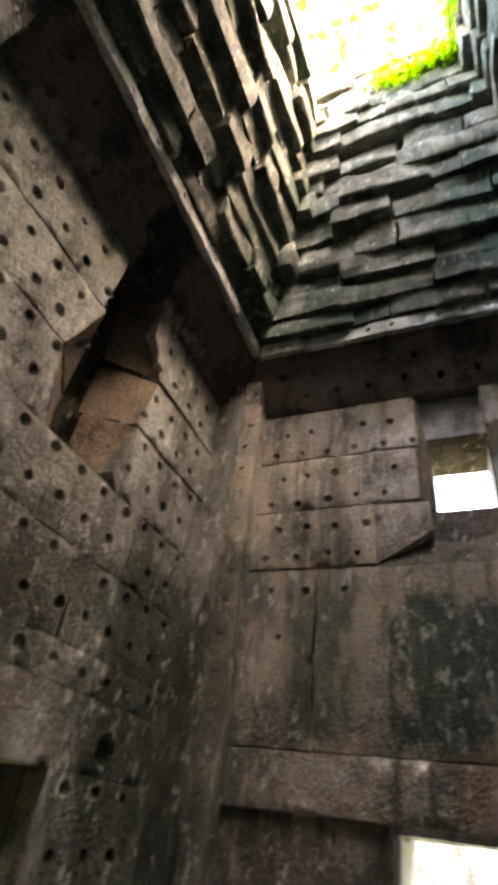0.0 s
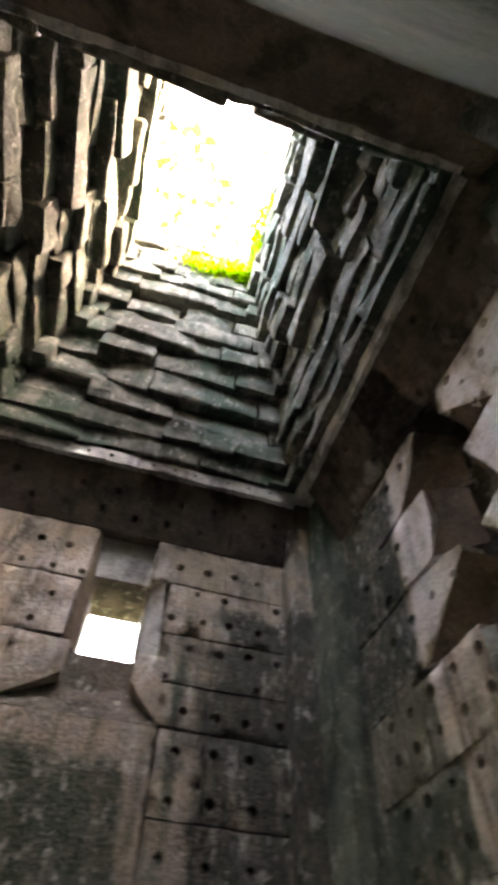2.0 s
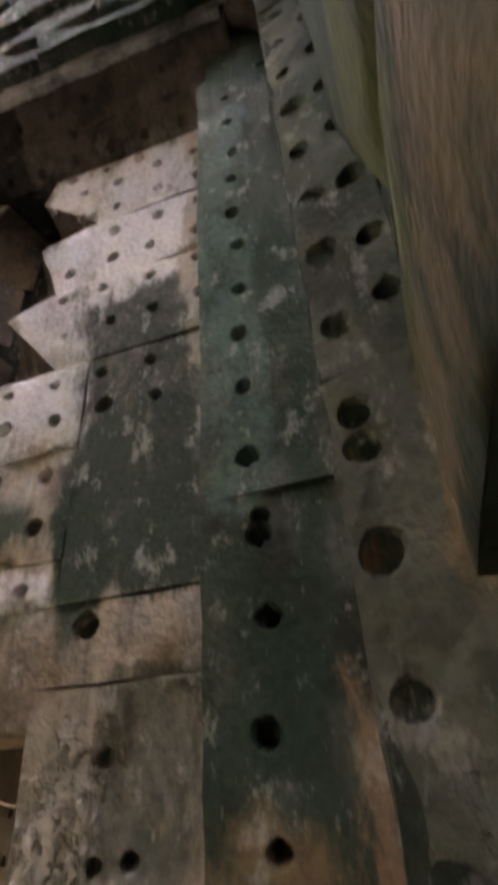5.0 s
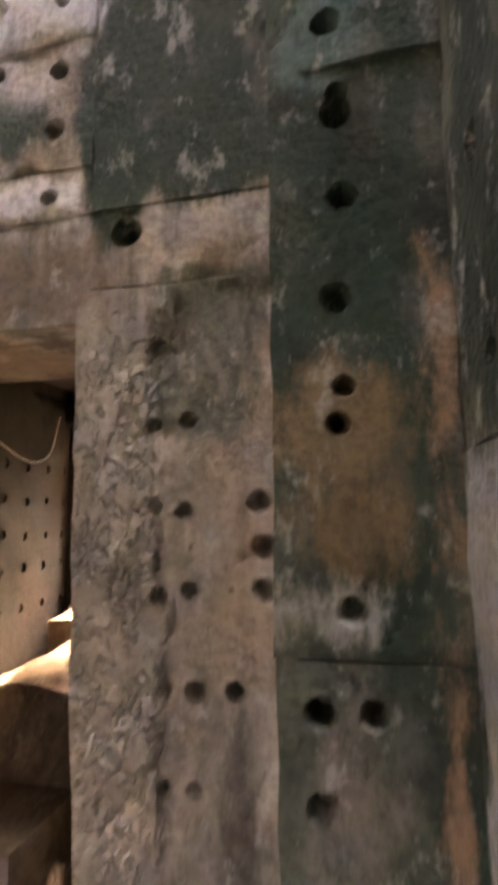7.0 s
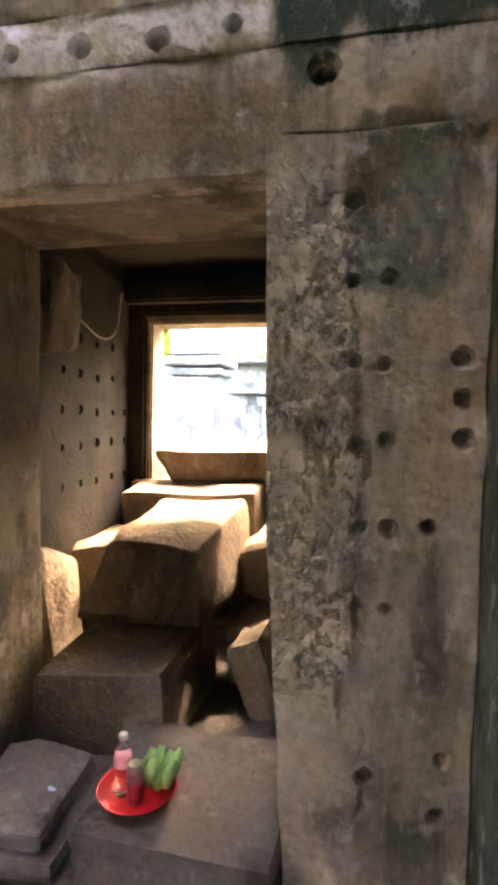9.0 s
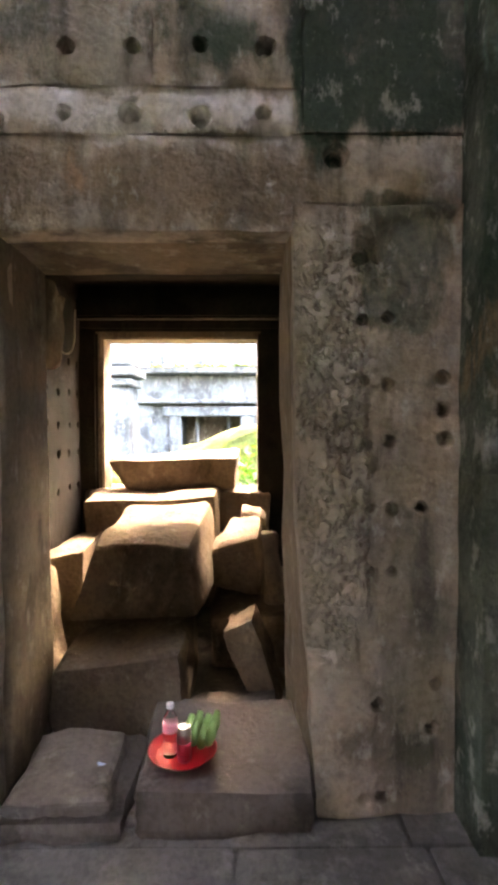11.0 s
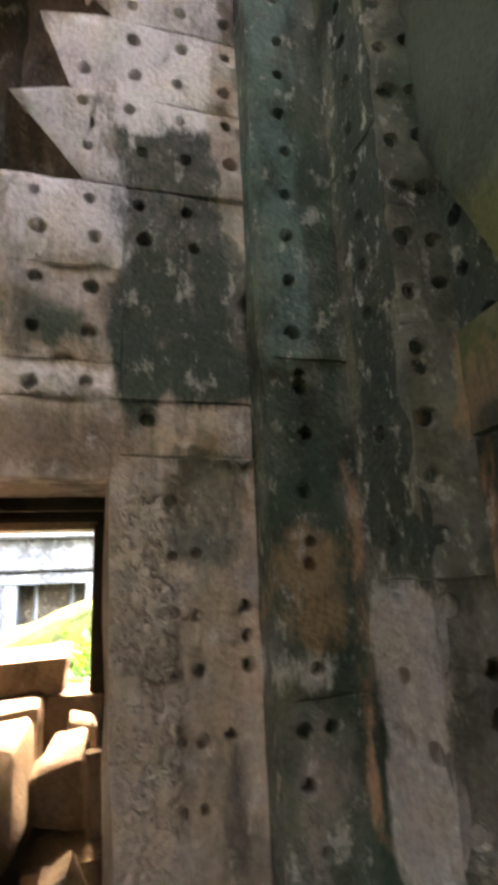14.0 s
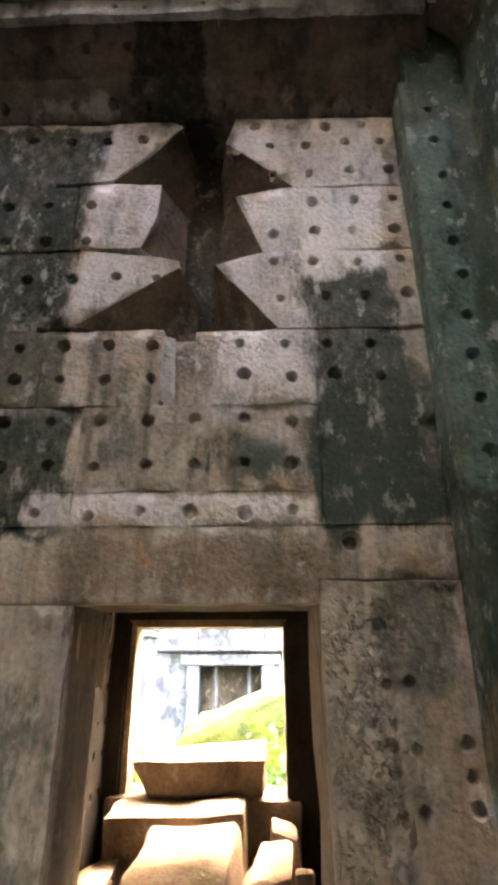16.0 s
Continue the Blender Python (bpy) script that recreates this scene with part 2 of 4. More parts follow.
# true pale stone on the rim course; elsewhere its paleness stands in for light
M_RIM_AND_LIT = stone("rim_stone", (0.42, 0.41, 0.39), (0.30, 0.30, 0.285), algae=0.15, lichen=0.5)
M_BLOCK = stone("fallen_sandstone", (0.15, 0.115, 0.084), (0.12, 0.094, 0.072), algae=0.05, streak=0.1, lichen=0.15, bump=0.7)
M_SLAB = stone("worn_sandstone", (0.105, 0.088, 0.080), (0.088, 0.074, 0.067), algae=0.05, streak=0.1, lichen=0.1, bump=0.4)
M_JAMB = stone("jamb_sandstone", (0.17, 0.135, 0.10), (0.14, 0.113, 0.086), algae=0.1, streak=0.3, lichen=0.25, bump=0.35)
# browner and darker than the walls: recess shade painted onto the niche facets
M_FACET_SHADED = stone("shaded_facet_stone", (0.15, 0.11, 0.085), (0.10, 0.08, 0.065), algae=0.05, streak=0.2, lichen=0.15)
# nearly black base: the vestibule's dimness is put into the stone colour
M_VEST_SHADED = stone("shaded_vestibule_stone", (0.018, 0.014, 0.011), (0.013, 0.011, 0.009), algae=0.1, streak=0.4, lichen=0.01, bump=0.3)
M_CORE = stone("wall_core", (0.10, 0.085, 0.07), (0.07, 0.06, 0.05))
M_FLOOR = stone("floor_stone", (0.13, 0.118, 0.112), (0.10, 0.094, 0.09), algae=0.1, streak=0.0, lichen=0.12)
M_RUIN = stone("courtyard_stone", (0.060, 0.069, 0.075), (0.045, 0.053, 0.058), algae=0.1, streak=0.3, lichen=0.12)


def plain(name, colour, rough=0.5, spread=0.15, scale=30.0, metal=0.0, transmission=0.0, ior=1.45):
    g = Graph(name)
    col = g.mix(g.math("MULTIPLY", g.noise(scale, 4.0), spread * 2), colour, tuple(c * 0.6 for c in colour))
    g.bsdf.inputs["Metallic"].default_value = metal
    g.bsdf.inputs["Transmission Weight"].default_value = transmission
    g.bsdf.inputs["IOR"].default_value = ior
    return g.done(col, rough)


def leaf_material(name, a, b):
    g = Graph(name)
    per = g.n.new("ShaderNodeNewGeometry").outputs["Random Per Island"]
    col = g.mix(per, a, b)
    g.done(col, 0.55)
    thin = g.n.new("ShaderNodeBsdfTranslucent")
    g.put(thin.inputs[0], col)
    both = g.n.new("ShaderNodeMixShader")
    both.inputs[0].default_value = 0.5
    g.l.new(g.bsdf.outputs[0], both.inputs[1])
    g.l.new(thin.outputs[0], both.inputs[2])
    g.l.new(both.outputs[0], g.n["Material Output"].inputs[0])
    return g.mat


M_LEAF = leaf_material("vine_leaf", (0.20, 0.42, 0.01), (0.34, 0.55, 0.015))
M_TREE = leaf_material("tree_leaf", (0.045, 0.085, 0.01), (0.085, 0.115, 0.015))
M_GRASS = leaf_material("grass_blade", (0.012, 0.055, 0.004), (0.03, 0.085, 0.007))
M_BARK = plain("bark", (0.16, 0.12, 0.09), 0.9)
M_GROUND = plain("ground_earth", (0.05, 0.065, 0.025), 0.95, 0.3, 3.0)
M_MOSS = stone("mossy_boulder", (0.055, 0.060, 0.008), (0.034, 0.042, 0.005), algae=0.15, streak=0.1, lichen=0.0)
M_RED = plain("red_plastic", (0.55, 0.012, 0.02), 0.35, 0.05)
M_PET = plain("clear_plastic", (0.92, 0.95, 0.97), 0.08, 0.0, transmission=1.0, ior=1.25)
M_LABEL = plain("pink_label", (0.75, 0.30, 0.36), 0.5)
M_CAP = plain("pale_cap", (0.72, 0.70, 0.78), 0.4)
M_CAN = plain("can_metal", (0.6, 0.6, 0.62), 0.3, 0.05, metal=1.0)
M_CANRED = plain("can_print", (0.50, 0.05, 0.08), 0.35, 0.1)
M_BANANA = plain("green_banana", (0.26, 0.50, 0.17), 0.5, 0.3, 25.0)
M_COIN = plain("pale_blue_lid", (0.45, 0.58, 0.80), 0.4, 0.05)
M_CABLE = plain("pale_cable", (0.45, 0.42, 0.38), 0.6)


# ---- builders ----
rng = random.Random(7)


def mesh_of(name, bm, material, smooth=False):
    me = bpy.data.meshes.new(name)
    bm.normal_update()
    for f in bm.faces:
        f.smooth = True
    bm.to_mesh(me)
    bm.free()
    if not smooth:
        me.set_sharp_from_angle(angle=radians(19))
    me.materials.append(material)
    return me


def part(name, bm, material, parent=None, label="", smooth=False):
    ob = new(name, mesh_of(name, bm, material, smooth))
    if parent is not None:
        ob.parent = parent
    return tagged(ob, label=label)


def setting(name, label, category):
    return tagged(new(name), label, category, kind="structure")


def box(bm, x0, x1, y0, y1, z0, z1):
    v = [bm.verts.new(p) for p in ((x0, y0, z0), (x1, y0, z0), (x1, y1, z0), (x0, y1, z0), (x0, y0, z1), (x1, y0, z1), (x1, y1, z1), (x0, y1, z1))]
    for q in ((3, 2, 1, 0), (4, 5, 6, 7), (0, 1, 5, 4), (1, 2, 6, 5), (2, 3, 7, 6), (3, 0, 4, 7)):
        bm.faces.new([v[k] for k in q])


from mathutils import geometry


def slab(bm, outline, holes, place, thick=0.16, relief=0.016, step=0.085, hole_depth=0.095, inset=0.005, seed=0.0, carve=None):
    """A dressed stone with drilled holes; carve(u, z): how far cut ornament sinks into it. outline: (u, z) anticlockwise; holes: (u, z, r); place(u, z, d): the point d metres behind the face."""
    us, zs = [p[0] for p in outline], [p[1] for p in outline]
    pts, edges = [], []
    rim = []
    for k, p in enumerate(outline):
        q = outline[(k + 1) % len(outline)]
        n = max(1, round(math.dist(p, q) / 0.11))
        for j in range(n):
            rim.append((p[0] + (q[0] - p[0]) * j / n, p[1] + (q[1] - p[1]) * j / n))
    cu, cz = sum(us) / len(us), sum(zs) / len(zs)
    for k, p in enumerate(rim):
        w = 0.009 * noise.noise((p[0] * 9 + seed, p[1] * 9, seed))
        rim[k] = (p[0] + (cu - p[0]) * 0.004 + w, p[1] + (cz - p[1]) * 0.004 + w)
    pts += rim
    edges += [(k, (k + 1) % len(rim)) for k in range(len(rim))]
    rings = []
    for u, z, r in holes:
        base, wob = len(pts), rng.uniform(0, 6)
        ring = [(u + 1.18 * r * (1 + 0.07 * math.sin(2 * a + wob)) * math.cos(a), z + 1.18 * r * (1 + 0.07 * math.cos(3 * a + wob)) * math.sin(a)) for a in (math.tau * j / 12 for j in range(12))]
        pts += ring
        edges += [(base + j, base + (j + 1) % 12) for j in range(12)]
        rings.append((u, z, r, ring))

    def inside(u, z, border=None):
        odd = False
        border = border or rim
        for (u0, z0), (u1, z1) in zip(border, border[1:] + border[:1]):
            if (z0 > z) != (z1 > z) and u < (u1 - u0) * (z - z0) / (z1 - z0) + u0:
                odd = not odd
        return odd

    u = min(us) + step / 2
    while u < max(us):
        z = min(zs) + step / 2
        while z < max(zs):
            p = (u + rng.uniform(-0.3, 0.3) * step, z + rng.uniform(-0.3, 0.3) * step)
            if inside(*p) and all(math.dist(p, (h[0], h[1])) > h[2] * 1.6 for h in holes) and all(math.dist(p, q) > step * 0.4 for q in rim):
                pts.append(p)
            z += step
        u += step
    verts, _, tris, _, _, _ = geometry.delaunay_2d_cdt([Vector(p) for p in pts], edges, [], 0, 1e-5)

    def depth(a, b):
        cut = carve(a, b) if carve else 0.0
        return cut + relief * (noise.noise((a * 2.1, b * 2.1, seed)) + 0.6 * noise.noise((a * 7, b * 7, seed + 5)) + 0.35 * noise.noise((a * 19, b * 19, seed + 9)))

    made = {}
    edge_set = {(round(a, 4), round(b, 4)) for a, b in rim}

    def vert(k):
        if k not in made:
            a, b = verts[k]
            d = depth(a, b) + (inset * (1 + noise.noise((a * 5, b * 5, seed + 2))) if (round(a, 4), round(b, 4)) in edge_set else 0)
            made[k] = bm.verts.new(place(a, b, d))
        return made[k]

    kept = []
    for tri in tris:
        a = sum(verts[k][0] for k in tri) / 3
        b = sum(verts[k][1] for k in tri) / 3
        if inside(a, b) and not any(abs(a - h[0]) < 0.12 and inside(a, b, h[3]) for h in rings):
            kept.append(bm.faces.new([vert(k) for k in tri]))
    for u, z, r, ring in rings:
        dz = rng.uniform(0.0, 0.3) * r
        d = hole_depth * rng.uniform(0.7, 1.3)
        front = [bm.verts.new(place(a, b, depth(a, b) - 0.0005)) for a, b in ring]
        lip = [bm.verts.new(place(u + (a - u) * 0.80, z + (b - z) * 0.80 + dz * 0.3, depth(a, b) + 0.45 * r)) for a, b in ring]
        back = [bm.verts.new(place(u + (a - u) * 0.62, z + (b - z) * 0.62 + dz, d)) for a, b in ring]
        for j in range(12):
            bm.faces.new((front[j], front[(j + 1) % 12], lip[(j + 1) % 12], lip[j]))
            bm.faces.new((lip[j], lip[(j + 1) % 12], back[(j + 1) % 12], back[j]))
        bm.faces.new(back)
    front = [bm.verts.new(place(a, b, depth(a, b) + inset)) for a, b in rim]
    back = [bm.verts.new(place(a, b, thick)) for a, b in rim]
    for j in range(len(rim)):
        k = (j + 1) % len(rim)
        bm.faces.new((front[j], front[k], back[k], back[j]))
    bmesh.ops.remove_doubles(bm, verts=bm.verts, dist=0.0008)
    bmesh.ops.recalc_face_normals(bm, faces=bm.faces)


def rect(u0, u1, z0, z1):
    return [(u0, z0), (u1, z0), (u1, z1), (u0, z1)]


def stone_piece(wall, material, outline, holes, place, name="stone", label="", **more):
    us, zs = [p[0] for p in outline], [p[1] for p in outline]
    own = [h for h in holes if min(us) + h[2] * 1.4 < h[0] < max(us) - h[2] * 1.4 and min(zs) + h[2] * 1.4 < h[1] < max(zs) - h[2] * 1.4]
    bm = bmesh.new()
    slab(bm, outline, own, place, seed=rng.uniform(0, 90), **more)
    return part(name, bm, material, wall, label)


def drill(rows, jitter=0.014, r=0.030):
    """Drilled holes in rows: (z, first u, spacing, count)."""
    out = []
    for z, u0, du, n in rows:
        for k in range(n):
            out.append((u0 + du * k + rng.uniform(-jitter, jitter), z + rng.uniform(-jitter, jitter), r * rng.uniform(0.8, 1.2)))
    return out


def courses(wall, material, place, levels, holes, **more):
    """Rows of stones. levels: (z0, z1, (u0, u1, ...)) with the joints of each row."""
    for z0, z1, us in levels:
        for u0, u1 in zip(us, us[1:]):
            stone_piece(wall, material, rect(u0, u1, z0, z1), holes, place, **more)


def facet(wall, material, corners, name="broken_face"):
    """A sloping broken face of a stone, roughened. corners: four points in space."""
    bm = bmesh.new()
    bm.faces.new([bm.verts.new(c) for c in corners])
    bmesh.ops.subdivide_edges(bm, edges=bm.edges, cuts=6, use_grid_fill=True)
    for v in bm.verts:
        if not v.is_boundary:
            v.co += Vector((1, 1, 1)) * 0.022 * noise.noise(v.co * 6)
    bmesh.ops.recalc_face_normals(bm, faces=bm.faces)
    return part(name, bm, material, wall)


def rough_block(corners, seed, cuts=3, bevel=0.035, rough=0.02):
    """A broken or worn block through eight corners: four below, four above, anticlockwise."""
    bm = bmesh.new()
    v = [bm.verts.new(c) for c in corners]
    for q in ((3, 2, 1, 0), (4, 5, 6, 7), (0, 1, 5, 4), (1, 2, 6, 5), (2, 3, 7, 6), (3, 0, 4, 7)):
        bm.faces.new([v[k] for k in q])
    bmesh.ops.recalc_face_normals(bm, faces=bm.faces)
    bmesh.ops.bevel(bm, geom=bm.edges[:], offset=bevel, segments=2, affect="EDGES", profile=0.6)
    bmesh.ops.triangulate(bm, faces=[f for f in bm.faces if len(f.verts) > 4])
    bmesh.ops.subdivide_edges(bm, edges=[e for e in bm.edges if e.calc_length() > 0.10], cuts=cuts, use_grid_fill=True)
    for w in bm.verts:
        p = w.co + Vector((seed, seed * 0.3, 0))
        w.co += w.normal * rough * (noise.noise(p * 3) + 0.5 * noise.noise(p * 8) + 0.3 * noise.noise(p * 20))
    return bm


# ---- plan ----
XC, YC = -0.12, -1.87            # middle of the cell
CY, DX, AY, BX = 0.0, 1.84, -3.74, -1.95
STEP = 0.175                     # depth of the corner steps
RIM_Z = 5.71
RIM = (-1.635, 1.393, -3.402, -0.336)


def on_c(u, z, d):
    return (u, CY + d, z)


def on_a(u, z, d):
    return (u, AY - d, z)


def on_b(u, z, d):
    return (BX - d, u, z)


def on_d(u, z, d):
    return (DX + d, u, z)


def leaning(place, lean, z0, z1):
    """The same wall leaning into the room between two heights."""
    return lambda u, z, d: place(u, z, d - lean * max(0.0, z - z0) / (z1 - z0))


# cores behind the dressed stones
for name, label, boxes in (
    ("wall_north", "thick sandstone wall with drilled holes and a doorway", ((-2.6, -0.68, 0.14, 0.45, 0, 5.8), (0.78, 2.6, 0.14, 0.45, 0, 5.8), (-0.68, 0.78, 0.14, 0.45, 2.24, 3.5), (-0.68, 0.78, 0.38, 0.7, 3.5, 5.8))),
    ("wall_south", "thick sandstone wall with drilled holes and a broken niche", ((-2.6, -0.72, -4.5, -3.88, 0, 5.8), (0.42, 2.6, -4.5, -3.88, 0, 5.8), (-0.72, 0.42, -4.5, -3.88, 2.2, 3.5), (-0.72, 0.42, -4.5, -4.2, 3.5, 5.8))),
    ("wall_west", "thick sandstone wall with a small bright window", ((-2.65, -2.09, -4.5, -2.36, 0, 5.8), (-2.65, -2.09, -1.42, 0.7, 0, 5.8), (-2.65, -2.09, -2.36, -1.42, 2.12, 4.08), (-2.65, -2.09, -2.36, -1.96, 4.08, 5.8), (-2.65, -2.09, -1.52, -1.42, 4.08, 5.8), (-2.65, -2.09, -1.96, -1.52, 4.75, 5.8))),
    ("wall_east", "thick mossy sandstone wall with a doorway", ((1.98, 2.6, -4.5, -2.45, 0, 5.8), (1.98, 2.6, -1.29, 0.7, 0, 5.8), (1.98, 2.6, -2.45, -1.29, 2.4, 5.8))),
):
    wall = setting(name, label, "wall")
    for b in boxes:
        bm = bmesh.new()
        box(bm, *b)
        part("core", bm, M_CORE, wall)
W_C, W_A, W_B, W_D = (bpy.data.objects[n] for n in ("wall_north", "wall_south", "wall_west", "wall_east"))

# ---- door wall ----
c_holes = drill(((2.56, -1.18, 0.239, 8), (2.80, -1.16, 0.235, 8), (3.03, -1.17, 0.236, 8), (3.27, -1.15, 0.234, 10), (3.47, -1.16, 0.232, 10),
                 (3.76, 0.46, 0.23, 4), (4.0, 0.42, 0.23, 4), (4.22, 0.42, 0.23, 4), (4.45, 0.66, 0.23, 3), (4.68, 0.43, 0.23, 4), (4.92, 0.42, 0.225, 4),
                 (5.07, 0.32, 0.22, 4), (3.92, -1.2, 0.24, 5), (4.18, -1.15, 0.24, 3), (4.45, -1.15, 0.24, 3), (5.0, -1.1, 0.24, 4), (3.53, 0.68, 0.235, 3)))
c_holes.append((0.74, 2.425, 0.042))
c_holes += drill(((1.85, 0.835, 0.09, 2), (1.61, 0.835, 0.09, 2), (1.39, 0.85, 0.09, 2), (1.14, 0.86, 0.09, 2), (0.93, 0.88, 0.085, 2), (0.42, 0.90, 0.1, 1), (0.06, 0.86, 0.07, 2)), r=0.023)
c_holes += [(1.13, 1.63, 0.03), (1.135, 1.52, 0.028), (1.14, 1.41, 0.03), (1.06, 1.16, 0.024), (0.83, 2.07, 0.03), (1.12, 0.5, 0.025), (1.11, 0.33, 0.025)]
E0, E1 = -1.44, 1.2
stone_piece(W_C, M_C, rect(E0, -0.9, 4.58, 5.15), c_holes, on_c)
stone_piece(W_C, M_C, [(-0.9, 4.62), (-0.55, 4.64), (-0.36, 4.84), (-0.14, 5.1), (-0.2, 5.15), (-0.9, 5.15)], c_holes, on_c)
stone_piece(W_C, M_C, rect(E0, -0.75, 4.12, 4.6), c_holes, on_c)
stone_piece(W_C, M_C, [(-0.74, 4.12), (-0.34, 4.12), (-0.26, 4.36), (-0.25, 4.6), (-0.74, 4.62)], c_holes, on_c)
stone_piece(W_C, M_C, rect(E0, -0.86, 3.56, 4.1), c_holes, on_c)
stone_piece(W_C, M_C, [(-0.86, 3.58), (-0.66, 3.6), (-0.11, 3.98), (-0.11, 4.03), (-0.7, 4.12), (-0.86, 4.1)], c_holes, on_c)
stone_piece(W_C, M_C, [(0.55, 4.57), (1.2, 4.57), (1.2, 5.14), (0.2, 5.16), (0.14, 4.96)], c_holes, on_c)
stone_piece(W_C, M_C, [(0.36, 4.08), (1.2, 4.08), (1.2, 4.56), (0.52, 4.56), (0.2, 4.5)], c_holes, on_c)
stone_piece(W_C, M_C, [(0.44, 3.56), (1.2, 3.56), (1.2, 4.07), (0.36, 4.07), (0.09, 3.99)], c_holes, on_c)
for a, b, c, d in (((-0.55, 4.64, 0.01), (-0.14, 5.1, 0.01), (-0.08, 5.1, 0.3), (-0.1, 4.62, 0.3)), ((-0.34, 4.12, 0.01), (-0.25, 4.6, 0.01), (-0.12, 4.58, 0.26), (-0.12, 4.12, 0.26)),
                   ((-0.66, 3.6, 0.012), (-0.11, 3.98, 0.012), (-0.02, 3.9, 0.22), (-0.02, 3.56, 0.2)), ((0.55, 4.57, 0.01), (0.14, 4.96, 0.01), (0.09, 4.98, 0.28), (0.12, 4.56, 0.28)),
                   ((0.36, 4.08, 0.01), (0.2, 4.5, 0.01), (0.1, 4.5, 0.26), (0.1, 4.08, 0.26)), ((0.44, 3.57, 0.01), (0.09, 3.99, 0.01), (0.05, 3.99, 0.2), (0.06, 3.56, 0.18))):
    facet(W_C, M_FACET_SHADED, [on_c(*p) for p in (a, b, c, d)])
bm = bmesh.new()
box(bm, -0.6, 0.6, 0.36, 0.44, 3.5, 5.2)
part("recess_back", bm, M_CORE, W_C)
courses(W_C, M_C, on_c, ((3.11, 3.56, (E0, -0.8, -0.17)), (3.11, 3.55, (0.0, 0.622)), (2.66, 3.11, (E0, -0.55, 0.09, 0.622)), (2.505, 3.55, (0.622, 1.2)), (2.5, 2.66, (E0, -0.55, 0.62))), c_holes)
stone_piece(W_C, M_C, rect(-0.17, 0.0, 3.11, 3.55), [], lambda u, z, d: on_c(u, z, d + 0.11), thick=0.1)
# pale strip that paints a highlight down the niche's left edge
facet(W_C, M_RIM_AND_LIT, [on_c(*p) for p in ((-0.172, 3.14, 0.004), (-0.10, 3.14, 0.05), (-0.115, 3.53, 0.05), (-0.172, 3.53, 0.004))], "dressed_edge")
low = lambda u, z, d: on_c(u, z, d + 0.008)  # noqa: E731
courses(W_C, M_C, low, ((0.0, 2.16, (E0, -0.49)),), c_holes)


def foliage(u, z):
    """Worn scrolls on the pier, with a groove and a smooth border beside them."""
    inner = min(1.0, max(0.0, (u - 0.61) / 0.03)) * min(1.0, max(0.0, (0.845 - u) / 0.02)) * min(1.0, max(0.0, (z - 0.75) / 0.3)) * min(1.0, max(0.0, (2.2 - z) / 0.25))
    swirl = math.sin(46 * u + 5 * noise.noise((u * 9, z * 9, 2.0))) * math.sin(38 * z + 6 * noise.noise((u * 8, z * 8, 7.0)))
    return inner * 0.005 * (swirl + 0.8 * noise.noise((u * 26, z * 26, 4.0))) + 0.012 * math.exp(-((u - 0.875 - 0.01 * (2 - z)) / 0.016) ** 2) * (0.6 < z < 2.1) + (0.012 if u > 0.9 and z < 2.22 else 0.0)


stone_piece(W_C, M_C, [(0.68, 0.0), (1.2, 0.0), (1.2, 2.26), (0.583, 2.26), (0.60, 1.2)], c_holes, low, step=0.024, carve=foliage)
stone_piece(W_C, M_C, [(E0, 2.16), (0.582, 2.16), (0.586, 2.262), (1.2, 2.262), (1.2, 2.5), (E0, 2.5)], [h for h in c_holes if h[1] > 2.3], low, "lintel", "brown sandstone lintel over the doorway", thick=0.13)
frieze_c = leaning(on_c, 0.30, 5.15, 5.72)
f_holes = drill(((5.24, -1.3, 0.235, 11), (5.38, 0.4, 0.2, 4), (5.55, -1.25, 0.25, 10)))
courses(W_C, M_FRIEZE_SHADED, frieze_c, ((5.16, 5.40, (E0, -0.5, 0.02, 0.7, 1.42)), (5.40, 5.72, (E0, -0.7, 0.1, 0.8, 1.42))), f_holes, thick=0.3)

# ---- corner steps by the door wall and the side wall ----
on_s = lambda u, z, d: (u, -STEP + d, z)  # noqa: E731
s_holes = drill([(z, 1.36, 0.21, 2) for z in (2.32, 2.79, 3.04, 3.27, 3.5, 3.73, 3.97, 4.2, 4.45, 4.7, 4.95)] + [(z, 1.355, 1, 1) for z in (1.41, 1.80, 1.87, 2.09, 2.54, 2.6)] + [(1.19, 1.3, 0.1, 2), (1.0, 1.3, 1, 1), (0.8, 1.36, 1, 1)], r=0.029)
courses(W_C, M_STEP, on_s, ((0.0, 1.30, (1.2, 1.6)), (1.30, 2.66, (1.2, 1.6)), (2.66, 4.3, (1.2, 1.6)), (4.3, 5.2, (1.2, 1.6)), (5.2, 5.75, (1.25, 1.6))), s_holes, inset=0.001)
bm = bmesh.new()
box(bm, 1.203, 1.58, -0.03, 0.14, 0, 5.75)
part("core", bm, M_STEP, W_C)
on_e = lambda u, z, d: (1.60 + (-STEP - u) * 0.08 + d, u, z)  # noqa: E731
e_holes = drill([(z, -0.37, 1, 1) for z in (1.18, 1.38, 1.63, 1.86, 2.28, 2.79, 3.04, 3.27, 3.5, 3.75, 4.0, 4.25, 4.5)] + [(1.18, -0.48, 1, 1), (1.18, -0.27, 1, 1)], r=0.029)
courses(W_D, M_D, on_e, ((0.0, 1.72, (-0.565, -0.17)), (1.72, 3.6, (-0.565, -0.17)), (3.6, 5.75, (-0.565, -0.17))), e_holes, inset=0.001)
bm = bmesh.new()
box(bm, 1.70, 1.99, -0.53, -0.1, 0, 5.75)
part("core", bm, M_D, W_D)
